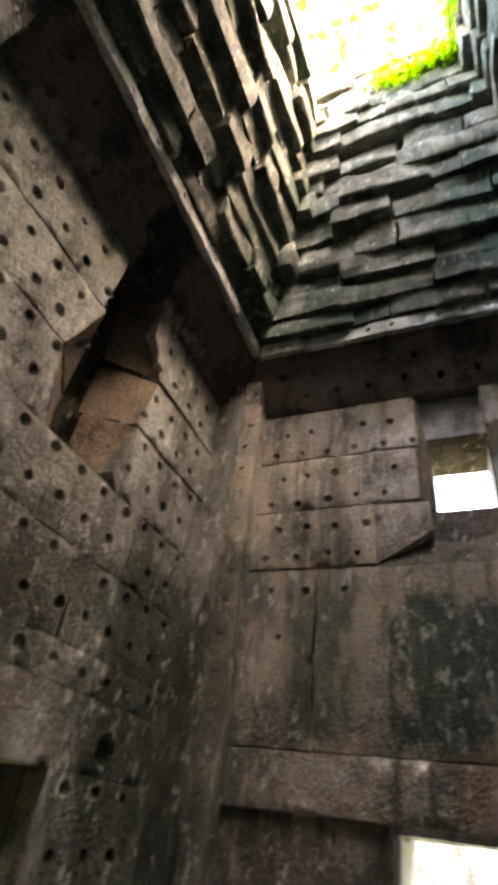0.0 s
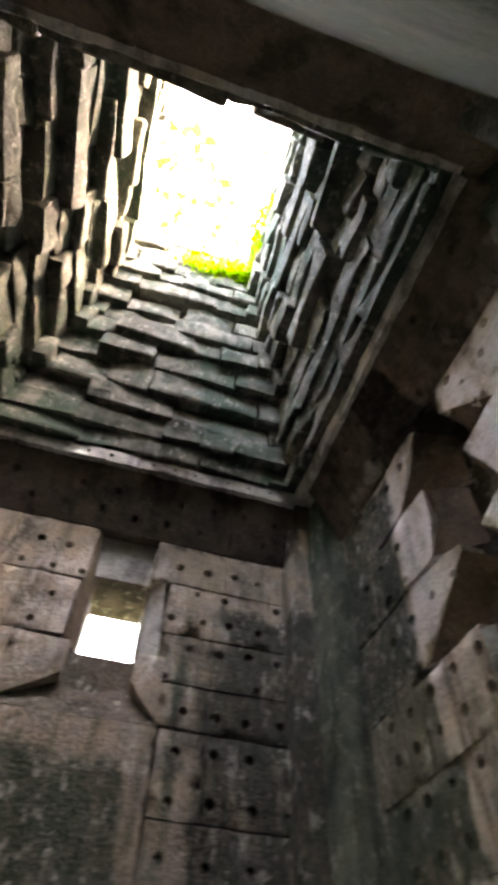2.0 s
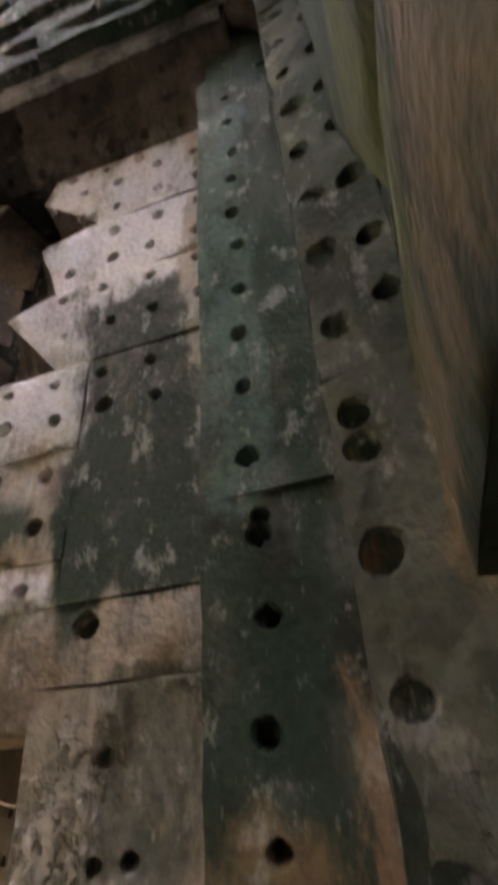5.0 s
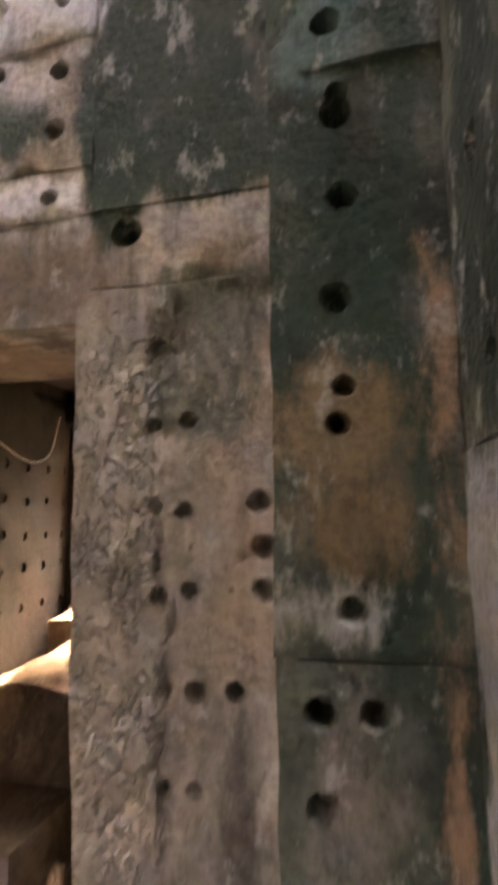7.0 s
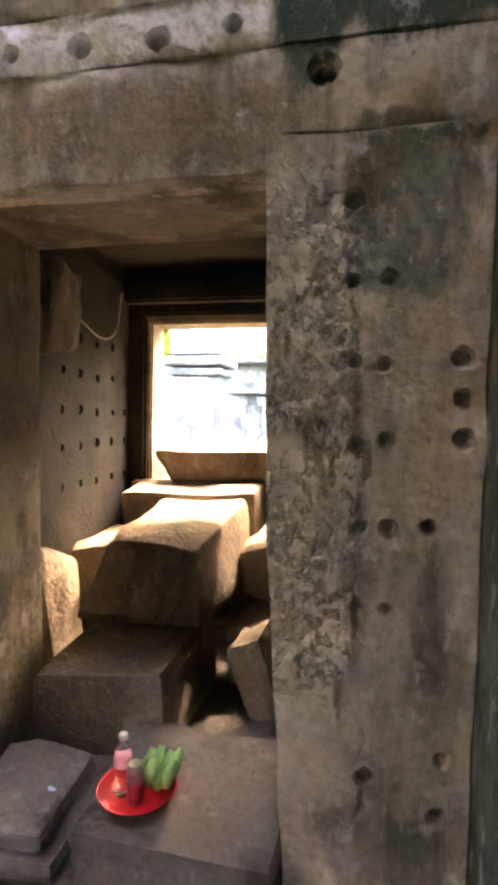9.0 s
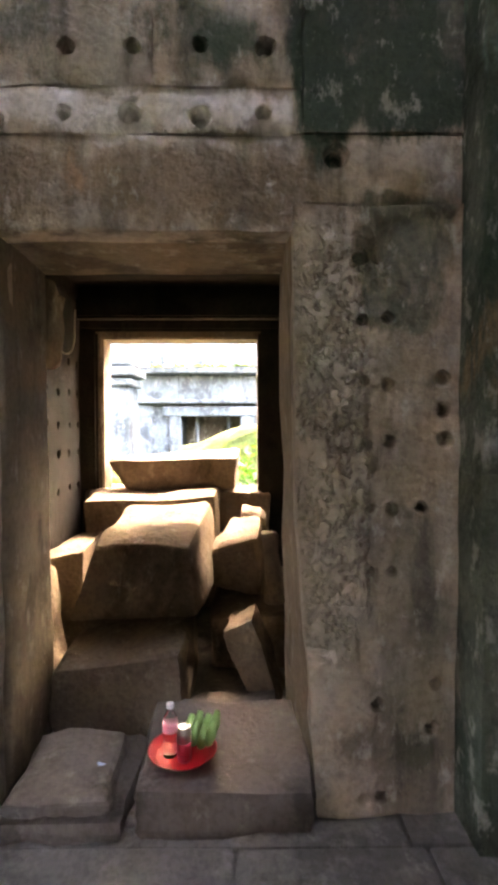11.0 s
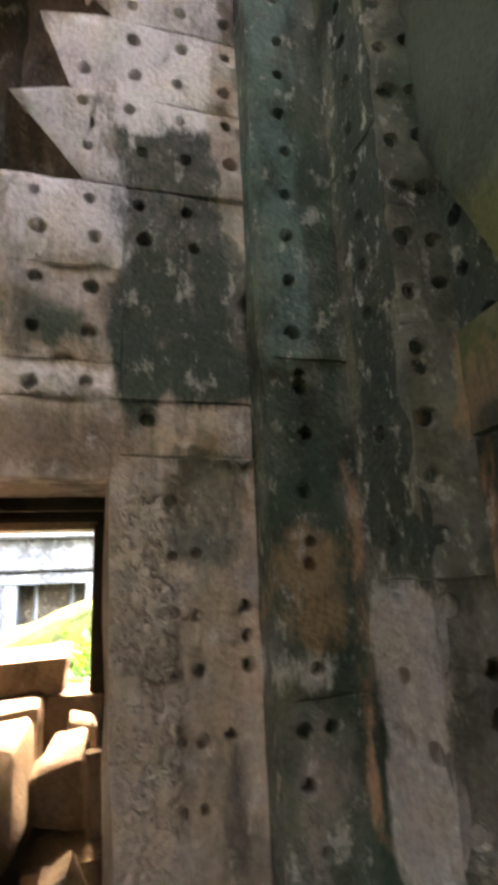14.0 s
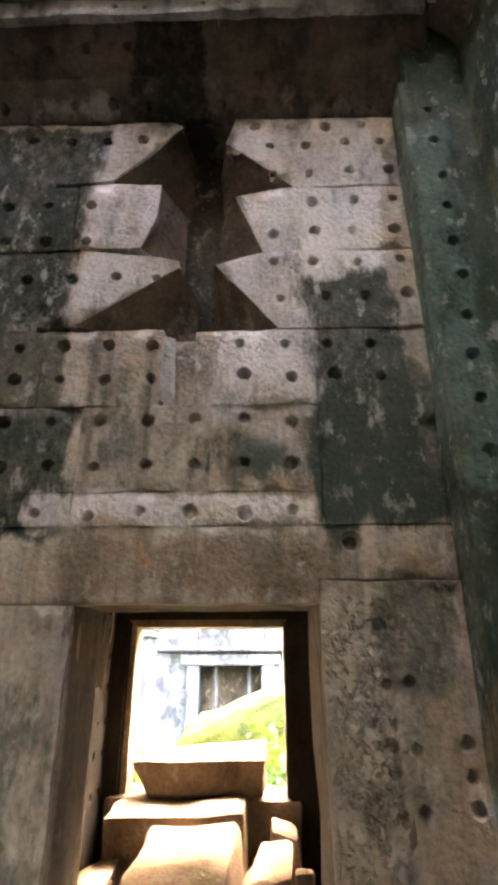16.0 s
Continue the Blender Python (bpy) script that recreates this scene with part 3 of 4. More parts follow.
d_holes = drill([(z, -0.70, 1, 1) for z in (0.9, 1.15, 1.4, 1.65, 2.83, 3.06, 3.3, 3.58, 3.85, 4.1)] + [(z, -0.86, 1, 1) for z in (0.8, 1.0, 1.2, 1.4)] + [(3.2, -0.82, 1, 1), (3.5, -0.80, 1, 1), (2.62, -0.78, 1, 1)], r=0.032)
courses(W_D, M_D, on_d, ((0.0, 2.2, (-1.25, -0.62)), (0.0, 2.2, (-3.2, -2.48)), (2.56, 3.5, (-1.0, -0.62)), (3.5, 5.2, (-0.72, -0.62))), d_holes, relief=0.005)
for u0, u1 in ((-3.15, -1.3), (-1.3, -0.66)):
    stone_piece(W_D, M_SMOOTH, rect(u0, u1, 2.2, 2.6), [], lambda u, z, d: (DX - 0.047 + d, u, z), "lintel", "green weathered lintel over the doorway", thick=0.19, relief=0.006, inset=0.006)
stone_piece(W_D, M_SMOOTH, [(-3.15, 2.6), (-0.96, 2.6), (-0.6, 3.45), (-0.6, 5.14), (-3.15, 5.14)], [], lambda u, z, d: (DX - 0.05 + d, u, z), "smooth_face", "smooth green weathered face of the wall", thick=0.2, relief=0.008, inset=0.02)
on_r = lambda u, z, d: (u, -0.565 - (u - 1.63) * 0.27 + d, z)  # noqa: E731
r_holes = drill([(z, 1.688, 1, 1) for z in (0.95, 1.40, 1.63, 1.86, 2.07, 2.28, 2.48, 2.57, 2.79, 3.04, 3.27, 3.5, 3.75, 4.0, 4.25, 4.5)] + [(z, 1.80, 1, 1) for z in (1.15, 1.28, 1.42, 2.83, 3.02, 3.27, 3.53, 3.75, 4.04, 4.3)], jitter=0.006, r=0.032)
courses(W_D, M_RETURN, on_r, ((0.0, 1.72, (1.63, 1.86)), (1.72, 2.66, (1.63, 1.86)), (2.66, 4.6, (1.63, 1.86)), (4.6, 5.74, (1.63, 1.86))), r_holes, inset=0.001, thick=0.06)
frieze_d = leaning(on_d, 0.42, 5.2, 5.72)
courses(W_D, M_FRIEZE_SHADED, frieze_d, ((5.2, 5.72, (-3.5, -2.4, -1.2, -0.2)),), [], thick=0.3)

# ---- far wall with the broken niche ----
a_holes = drill([(z, -1.45 + 0.08 * (k % 2), 0.235, 12) for k, z in enumerate((2.55, 2.8, 3.03, 3.27, 3.5, 3.76, 4.0, 4.22, 4.45, 4.7, 4.93))] + [(z, -1.4, 0.26, 3) for z in (1.2, 1.5, 1.8, 2.05)])
stone_piece(W_A, M_A, [(-1.68, 4.58), (-1.68, 5.15), (-0.5, 5.15), (-0.52, 4.9), (-0.72, 4.6)][::-1], a_holes, on_a)
stone_piece(W_A, M_A, [(-1.68, 4.1), (-0.6, 4.1), (-0.66, 4.3), (-0.72, 4.57), (-1.68, 4.57)], a_holes, on_a)
stone_piece(W_A, M_A, [(-1.68, 3.56), (-0.6, 3.56), (-0.52, 3.66), (-0.62, 4.08), (-1.68, 4.08)], a_holes, on_a)
stone_piece(W_A, M_A, [(0.02, 4.58), (1.34, 4.58), (1.34, 5.15), (-0.04, 5.15)], a_holes, on_a)
stone_piece(W_A, M_A, [(0.16, 4.08), (1.34, 4.08), (1.34, 4.57), (-0.02, 4.57)], a_holes, on_a)
stone_piece(W_A, M_A, [(0.06, 3.56), (1.34, 3.56), (1.34, 4.07), (0.18, 4.07)], a_holes, on_a)
for a, b, c, d in (((-0.6, 3.57, 0.01), (-0.62, 4.08, 0.01), (-0.4, 4.08, 0.3), (-0.38, 3.57, 0.3)), ((-0.6, 4.1, 0.01), (-0.72, 4.57, 0.01), (-0.42, 4.57, 0.34), (-0.4, 4.1, 0.34)),
                   ((-0.72, 4.6, 0.01), (-0.5, 5.15, 0.01), (-0.36, 5.15, 0.3), (-0.4, 4.6, 0.3)), ((0.02, 4.58, 0.01), (-0.04, 5.15, 0.01), (-0.2, 5.15, 0.3), (-0.2, 4.58, 0.3)),
                   ((0.16, 4.08, 0.01), (-0.02, 4.57, 0.01), (-0.22, 4.57, 0.3), (-0.2, 4.08, 0.3)), ((0.06, 3.56, 0.01), (0.18, 4.07, 0.01), (-0.18, 4.07, 0.3), (-0.2, 3.56, 0.28))):
    facet(W_A, M_FACET_SHADED, [on_a(*p) for p in (a, b, c, d)])
bm = bmesh.new()
box(bm, -0.8, 0.5, -4.21, -4.16, 3.45, 5.2)
part("recess_back", bm, M_CORE, W_A)
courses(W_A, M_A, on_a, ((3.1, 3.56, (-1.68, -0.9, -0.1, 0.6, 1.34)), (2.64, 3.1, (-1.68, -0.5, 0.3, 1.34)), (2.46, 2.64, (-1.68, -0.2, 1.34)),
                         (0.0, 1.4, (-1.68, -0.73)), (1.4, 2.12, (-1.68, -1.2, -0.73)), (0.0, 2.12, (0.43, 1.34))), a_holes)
stone_piece(W_A, M_A, rect(-1.68, 1.34, 2.12, 2.46), [(-1.12, 2.24, 0.075)], on_a, "lintel", "brown sandstone lintel over the doorway", hole_depth=0.13)
frieze_a = leaning(on_a, 0.30, 5.15, 5.72)
courses(W_A, M_FRIEZE_SHADED, frieze_a, ((5.16, 5.40, (-1.9, -0.9, 0.1, 1.6)), (5.40, 5.72, (-1.9, -0.5, 0.6, 1.6))), drill(((5.27, -1.6, 0.24, 12), (5.5, -1.5, 0.26, 11))), thick=0.3)

# ---- window wall ----
b_holes = drill([(z, -3.25 + 0.07 * (k % 2), 0.235, 13) for k, z in enumerate((3.72, 3.95, 4.2, 4.44, 4.68, 4.92))] + [(z, -1.15, 0.26, 4) for z in (2.6, 2.9, 3.2, 3.48)] + [(3.1, -3.1, 0.3, 2), (3.45, -3.2, 0.28, 3)], r=0.027)
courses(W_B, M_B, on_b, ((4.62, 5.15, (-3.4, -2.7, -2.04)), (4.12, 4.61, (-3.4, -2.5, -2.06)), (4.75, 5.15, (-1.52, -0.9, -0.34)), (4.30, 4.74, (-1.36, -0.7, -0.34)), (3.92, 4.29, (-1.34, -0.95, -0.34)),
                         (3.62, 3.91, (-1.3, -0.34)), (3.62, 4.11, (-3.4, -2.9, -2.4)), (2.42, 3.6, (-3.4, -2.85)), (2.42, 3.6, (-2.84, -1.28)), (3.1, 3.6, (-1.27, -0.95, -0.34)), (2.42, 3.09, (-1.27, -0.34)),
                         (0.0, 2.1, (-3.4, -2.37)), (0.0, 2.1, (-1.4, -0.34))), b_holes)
stone_piece(W_B, M_B, rect(-3.4, -0.34, 2.1, 2.41), [], lambda u, z, d: on_b(u, z, d - 0.03), "lintel", "brown sandstone lintel over the doorway")
stone_piece(W_B, M_B, [(-2.38, 3.63), (-2.0, 3.86), (-2.0, 4.1), (-2.4, 4.1)], [], on_b)
stone_piece(W_B, M_B, [(-1.3, 3.63), (-1.3, 4.1), (-1.5, 4.1), (-1.52, 3.88)], [], on_b)
# the dark core colour paints the hollow's shade onto the sill
facet(W_B, M_CORE, [on_b(*p) for p in ((-2.4, 3.6, 0.005), (-1.28, 3.6, 0.005), (-1.5, 3.95, 0.2), (-2.02, 3.95, 0.2))], "sloping_sill")
facet(W_B, M_CORE, [on_b(*p) for p in ((-2.02, 3.95, 0.2), (-1.5, 3.95, 0.2), (-1.5, 4.09, 0.45), (-1.98, 4.09, 0.45))], "sloping_sill")
facet(W_B, M_JAMB, [on_b(*p) for p in ((-2.05, 4.1, 0.01), (-1.96, 4.1, 0.16), (-1.96, 5.15, 0.16), (-2.05, 5.15, 0.01))], "window_reveal")
# pale reveal and head: the window's glow is painted into them
facet(W_B, M_RIM_AND_LIT, [on_b(*p) for p in ((-1.36, 4.1, 0.01), (-1.52, 4.1, 0.16), (-1.52, 4.75, 0.16), (-1.4, 4.75, 0.01))], "window_reveal")
facet(W_B, M_RIM_AND_LIT, [on_b(*p) for p in ((-2.04, 4.76, 0.13), (-1.52, 4.76, 0.13), (-1.52, 5.15, 0.10), (-2.04, 5.15, 0.10))], "window_head")
frieze_b = leaning(on_b, 0.27, 5.15, 5.72)
courses(W_B, M_FRIEZE_SHADED, frieze_b, ((5.16, 5.72, (-3.6, -2.6, -1.7, -0.9, -0.15)),), drill(((5.3, -3.3, 0.3, 11), (5.5, -3.2, 0.3, 10))), thick=0.3)
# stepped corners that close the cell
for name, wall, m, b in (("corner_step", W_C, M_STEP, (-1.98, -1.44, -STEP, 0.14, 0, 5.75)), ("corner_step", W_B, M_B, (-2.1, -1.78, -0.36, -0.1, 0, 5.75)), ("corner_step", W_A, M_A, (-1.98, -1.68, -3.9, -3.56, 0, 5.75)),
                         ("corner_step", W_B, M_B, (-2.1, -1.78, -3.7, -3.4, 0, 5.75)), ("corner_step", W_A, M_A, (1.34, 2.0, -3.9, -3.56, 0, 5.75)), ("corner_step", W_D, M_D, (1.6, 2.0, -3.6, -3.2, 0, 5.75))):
    bm = bmesh.new()
    box(bm, *b)
    bmesh.ops.subdivide_edges(bm, edges=[e for e in bm.edges if e.calc_length() > 1], cuts=24)
    for v in bm.verts:
        v.co += Vector((1, 1, 0)) * 0.015 * noise.noise(v.co * 3)
    part(name, bm, m, wall)

k_holes = drill([(2.0 + 0.235 * k, -1.87, 0.12, 2) for k in range(13)], r=0.027)
courses(W_A, M_A, lambda u, z, d: (u, -3.54 - d, z), ((0.0, 1.7, (-1.98, -1.66)), (1.7, 2.9, (-1.98, -1.66)), (2.9, 4.1, (-1.98, -1.66)), (4.1, 5.3, (-1.98, -1.66))), k_holes, thick=0.05, inset=0.004)
k_holes = drill([(2.1 + 0.235 * k, -3.47, 1, 1) for k in range(13)], r=0.027)
courses(W_B, M_B, lambda u, z, d: (-1.755 - d, u, z), ((0.0, 2.3, (-3.56, -3.38)), (2.3, 3.7, (-3.56, -3.38)), (3.7, 5.2, (-3.56, -3.38))), k_holes, thick=0.05, inset=0.004)

# ---- doorway jambs ----
part("jamb", rough_block([(-0.7, 0.045, 0), (-0.46, 0.05, 0), (-0.5, 0.6, 0), (-0.7, 0.6, 0), (-0.7, 0.045, 2.2), (-0.485, 0.05, 2.2), (-0.52, 0.6, 2.2), (-0.7, 0.6, 2.2)], 5.0, cuts=6, bevel=0.02, rough=0.014), M_JAMB, W_C, smooth=True)
part("jamb", rough_block([(0.675, 0.05, 0), (0.76, 0.045, 0), (0.85, 0.6, 0), (0.61, 0.6, 0), (0.585, 0.05, 2.2), (0.76, 0.045, 2.2), (0.85, 0.6, 2.2), (0.57, 0.6, 2.2)], 8.0, cuts=6, bevel=0.02, rough=0.014), M_JAMB, W_C, smooth=True)
for wall, m, b in ((W_C, M_JAMB, (-0.62, 0.68, 0.075, 0.6, 2.168, 2.26)),
                   (W_A, M_JAMB, (-0.80, -0.73, -4.4, -3.77, 0, 2.12)), (W_A, M_JAMB, (0.43, 0.5, -4.4, -3.77, 0, 2.12)), (W_A, M_JAMB, (-0.80, 0.5, -4.4, -3.77, 2.12, 2.2)),
                   # west jambs made pale to paint in the outside light on them
                   (W_B, M_RIM_AND_LIT, (-2.62, -1.98, -2.44, -2.34, 0, 2.06)), (W_B, M_RIM_AND_LIT, (-2.62, -1.98, -1.44, -1.36, 0, 2.06)), (W_B, M_RIM_AND_LIT, (-2.62, -1.98, -2.44, -1.36, 2.06, 2.12))):
    bm = bmesh.new()
    box(bm, *b)
    bmesh.ops.bevel(bm, geom=bm.edges[:], offset=0.02, segments=2, affect="EDGES")
    bmesh.ops.subdivide_edges(bm, edges=[e for e in bm.edges if e.calc_length() > 0.3], cuts=9, use_grid_fill=True)
    for v in bm.verts:
        v.co += v.normal * 0.012 * noise.noise(v.co * 4)
    part("jamb", bm, m, wall)

part("broken_head", rough_block([(-0.96, 0.80, 1.78), (-0.66, 0.80, 1.76), (-0.64, 1.1, 1.82), (-0.96, 1.1, 1.82), (-0.96, 0.78, 2.2), (-0.58, 0.78, 2.22), (-0.58, 1.12, 2.2), (-0.96, 1.12, 2.2)], 3.3, cuts=3, bevel=0.03, rough=0.05), M_JAMB, W_C)

# unseen closed passages, added behind the other doorways to keep daylight out
pas = setting("wall_light_block", "plain unseen stone walls of passages added to keep daylight out", "wall")
for b in ((1.98, 4.2, -2.75, -2.45, 0, 2.7), (1.98, 4.2, -1.29, -0.99, 0, 2.7), (4.0, 4.2, -2.5, -1.2, 0, 2.7), (1.98, 4.2, -2.75, -0.99, 2.6, 2.8),
          (-1.0, -0.74, -6.0, -4.4, 0, 2.7), (0.44, 0.7, -6.0, -4.4, 0, 2.7), (-1.0, 0.7, -6.0, -4.4, 2.5, 2.7), (-0.8, 0.5, -6.0, -5.9, 1.2, 2.6),
          (2.55, 4.2, -2.5, -1.2, -0.4, -0.02)):
    bm = bmesh.new()
    box(bm, *b)
    part("passage_wall", bm, M_JAMB, pas)

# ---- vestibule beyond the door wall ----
vest = setting("wall_vestibule", "sandstone walls of a small vestibule, darkened for its shade", "wall")
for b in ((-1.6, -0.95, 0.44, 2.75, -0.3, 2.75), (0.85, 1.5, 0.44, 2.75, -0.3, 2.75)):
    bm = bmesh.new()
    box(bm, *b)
    part("core", bm, M_VEST_SHADED, vest)
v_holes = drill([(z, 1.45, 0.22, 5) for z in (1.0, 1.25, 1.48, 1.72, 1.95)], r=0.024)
stone_piece(vest, M_VEST_SHADED, rect(0.46, 2.4, 0.0, 2.5), v_holes, lambda u, z, d: (-0.93 - d, u, z), thick=0.04)
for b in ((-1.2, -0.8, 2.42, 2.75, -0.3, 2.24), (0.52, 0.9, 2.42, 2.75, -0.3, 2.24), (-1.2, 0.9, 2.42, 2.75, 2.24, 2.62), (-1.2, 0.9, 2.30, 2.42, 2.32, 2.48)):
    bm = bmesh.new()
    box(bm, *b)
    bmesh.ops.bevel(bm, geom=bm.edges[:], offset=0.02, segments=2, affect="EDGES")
    part("outer_frame", bm, M_VEST_SHADED, vest)
# reveals kept paler than the frame to paint in the sun on them
for b in ((-0.84, -0.76, 2.46, 2.72, 0.0, 2.22), (0.51, 0.56, 2.46, 2.72, 0.0, 2.22), (-0.84, 0.56, 2.46, 2.72, 2.18, 2.27)):
    bm = bmesh.new()
    box(bm, *b)
    bmesh.ops.bevel(bm, geom=bm.edges[:], offset=0.015, segments=2, affect="EDGES")
    part("light_reveal", bm, M_JAMB, vest, "reveal of the outer doorway, paler to paint in sunlight")
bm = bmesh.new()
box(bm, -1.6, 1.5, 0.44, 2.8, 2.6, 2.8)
tagged(part("ceiling_vestibule", bm, M_VEST_SHADED), "stone slab ceiling of the vestibule, shade in its colour", "ceiling", kind="structure")

# ---- corbelled tower ----
tower = setting("wall_tower", "corbelled tower of rough grey stone courses, open to the sky", "tower")


def tower_stone(c, size, turn, seed, material=M_TOWER):
    hx, hy, hz = (s / 2 for s in size)
    bm = rough_block([(sx * hx, sy * hy, sz * hz) for sz in (-1, 1) for sx, sy in ((-1, -1), (1, -1), (1, 1), (-1, 1))], seed, cuts=2, bevel=0.022, rough=0.052)
    ob = part("stone", bm, material, tower)
    ob.matrix_basis = pose(*c, rng.uniform(-3, 3), rng.uniform(-3.5, 3.5), turn + rng.uniform(-3, 3))
    return ob


CROWN_Z = 9.1                    # where the corbelling ends and the upright crown begins
TOP = (-0.93, 1.12, -2.68, -1.12)
levels, z = [], RIM_Z + 0.14
while z < CROWN_Z - 0.1:
    levels.append((z, min(CROWN_Z, z + rng.choice((0.22, 0.26, 0.30, 0.36)))))
    z = levels[-1][1]
for k, (z0, z1) in enumerate(levels):
    f = ((z0 + z1) / 2 - RIM_Z) / (CROWN_Z - RIM_Z)
    x0, x1, y0, y1 = (a + (b - a) * f for a, b in zip(RIM, TOP))
    for side in range(4):
        lo, hi = ((x0, x1), (y0, y1))[side % 2]
        row = rng.uniform(-0.035, 0.035)
        u = lo - rng.uniform(0.1, 0.4)
        while u < hi + 0.1:
            w = rng.choice((rng.uniform(0.28, 0.5), rng.uniform(0.35, 0.65), rng.uniform(0.6, 1.1)))
            out = row + rng.uniform(-0.03, 0.03) + rng.choice((0, 0, 0, 0.04, -0.05, 0.06))
            d = 0.62
            c = ((u + w / 2, y1 + d / 2 + out), (x0 - d / 2 + out, u + w / 2), (u + w / 2, y0 - d / 2 + out), (x1 + d / 2 + out, u + w / 2))[side]
            tower_stone((c[0], c[1], (z0 + z1) / 2), (w - 0.004, d, (z1 - z0) * rng.uniform(0.98, 1.1)), 0 if side % 2 == 0 else 90, k * 9.1 + u)
            u += w
# upright crown, broken away on the south side but for its east end
for z0, z1, south in ((9.1, 9.42, 0.95), (9.42, 9.7, 0.8), (9.7, 10.05, 0.9)):
    for side, lo, hi in ((1, TOP[2] - 0.2, TOP[3] + 0.3), (2, TOP[1] + 0.3 - south, TOP[1] + 0.4), (0, TOP[0] - 0.2, TOP[1] + 0.3)):
        u = lo
        while u < hi:
            w = rng.uniform(0.35, 0.75)
            o = rng.uniform(-0.03, 0.03)
            c = ((u + w / 2, TOP[3] + 0.28 + o), (TOP[0] - 0.28 + o, u + w / 2), (u + w / 2, TOP[2] - 0.28 + o))[side]
            tower_stone((c[0], c[1], (z0 + z1) / 2), (w, 0.55, z1 - z0), 90 if side == 1 else 0, z0 * 3 + u, M_TOWER if side == 0 else M_CROWN_LIT)
            u += w
# solid shell of the tower behind its stones
for k in range(4):
    z0, z1 = RIM_Z + (CROWN_Z - RIM_Z) * k / 4, RIM_Z + (CROWN_Z - RIM_Z) * (k + 1) / 4
    x0, x1, y0, y1 = (a + (b - a) * k / 4 for a, b in zip(RIM, TOP))
    o, t = 0.35, 1.1
    for b in ((x0 - t, x0 - o, y0 - t, y1 + t, z0, z1), (x1 + o, x1 + t, y0 - t, y1 + t, z0, z1), (x0 - o, x1 + o, y0 - t, y0 - o, z0, z1), (x0 - o, x1 + o, y1 + o, y1 + t, z0, z1)):
        bm = bmesh.new()
        box(bm, *b)
        part("core", bm, M_CORE, tower)
# pale rim course with drilled holes
for u0, u1, place in ((RIM[0], RIM[1], lambda u, z, d: (u, RIM[3] + d, z)), (RIM[2], RIM[3], lambda u, z, d: (RIM[0] - d, u, z)), (RIM[0], RIM[1], lambda u, z, d: (u, RIM[2] - d, z)), (RIM[2], RIM[3], lambda u, z, d: (RIM[1] + d, u, z))):
    cuts = [u0, u0 + 0.75, u0 + 1.55, u0 + 2.3, u1]
    for a, b in zip(cuts, cuts[1:]):
        stone_piece(tower, M_RIM_AND_LIT, rect(a, b, RIM_Z - 0.02, RIM_Z + 0.13), drill(((RIM_Z + 0.055, a + 0.1, 0.21, 3),), r=0.02), place, "rim_stone", thick=0.5, step=0.07)

# ---- floor ----
bm = bmesh.new()
box(bm, -2.6, 2.6, -4.5, 2.75, -0.4, -0.03)
floor = tagged(part("floor", bm, M_FLOOR), "worn grey stone paving of the cell", "floor", kind="structure")
y = -4.4
while y < 0.6:
    x, h = -2.5, rng.uniform(0.4, 0.56)
    while x < 2.5:
        w = rng.uniform(0.6, 1.1)
        q = rng.uniform(-0.008, 0.004)
        bm = rough_block([(x + 0.006, y + 0.006, -0.06), (x + w - 0.006, y + 0.006, -0.06), (x + w - 0.006, y + h - 0.006, -0.06), (x + 0.006, y + h - 0.006, -0.06),
                          (x + 0.006, y + 0.006, q), (x + w - 0.006, y + 0.006, q), (x + w - 0.006, y + h - 0.006, q), (x + 0.006, y + h - 0.006, q)], x * 3 + y, cuts=1, bevel=0.012, rough=0.005)
        part("paving_slab", bm, M_FLOOR, floor)
        x += w
    y += h

# ---- fallen blocks in the doorway ----
def hexa(x0, x1, y0, y1, z0, z1, top=(0, 0, 0, 0), dx=0.0):
    """Corners of a block; top: what each upper corner is raised by; dx: how far the top narrows at its ends."""
    return [(x0, y0, z0), (x1, y0, z0), (x1, y1, z0), (x0, y1, z0), (x0 + dx, y0, z1 + top[0]), (x1 - dx, y0, z1 + top[1]), (x1 - dx, y1, z1 + top[2]), (x0 + dx, y1, z1 + top[3])]


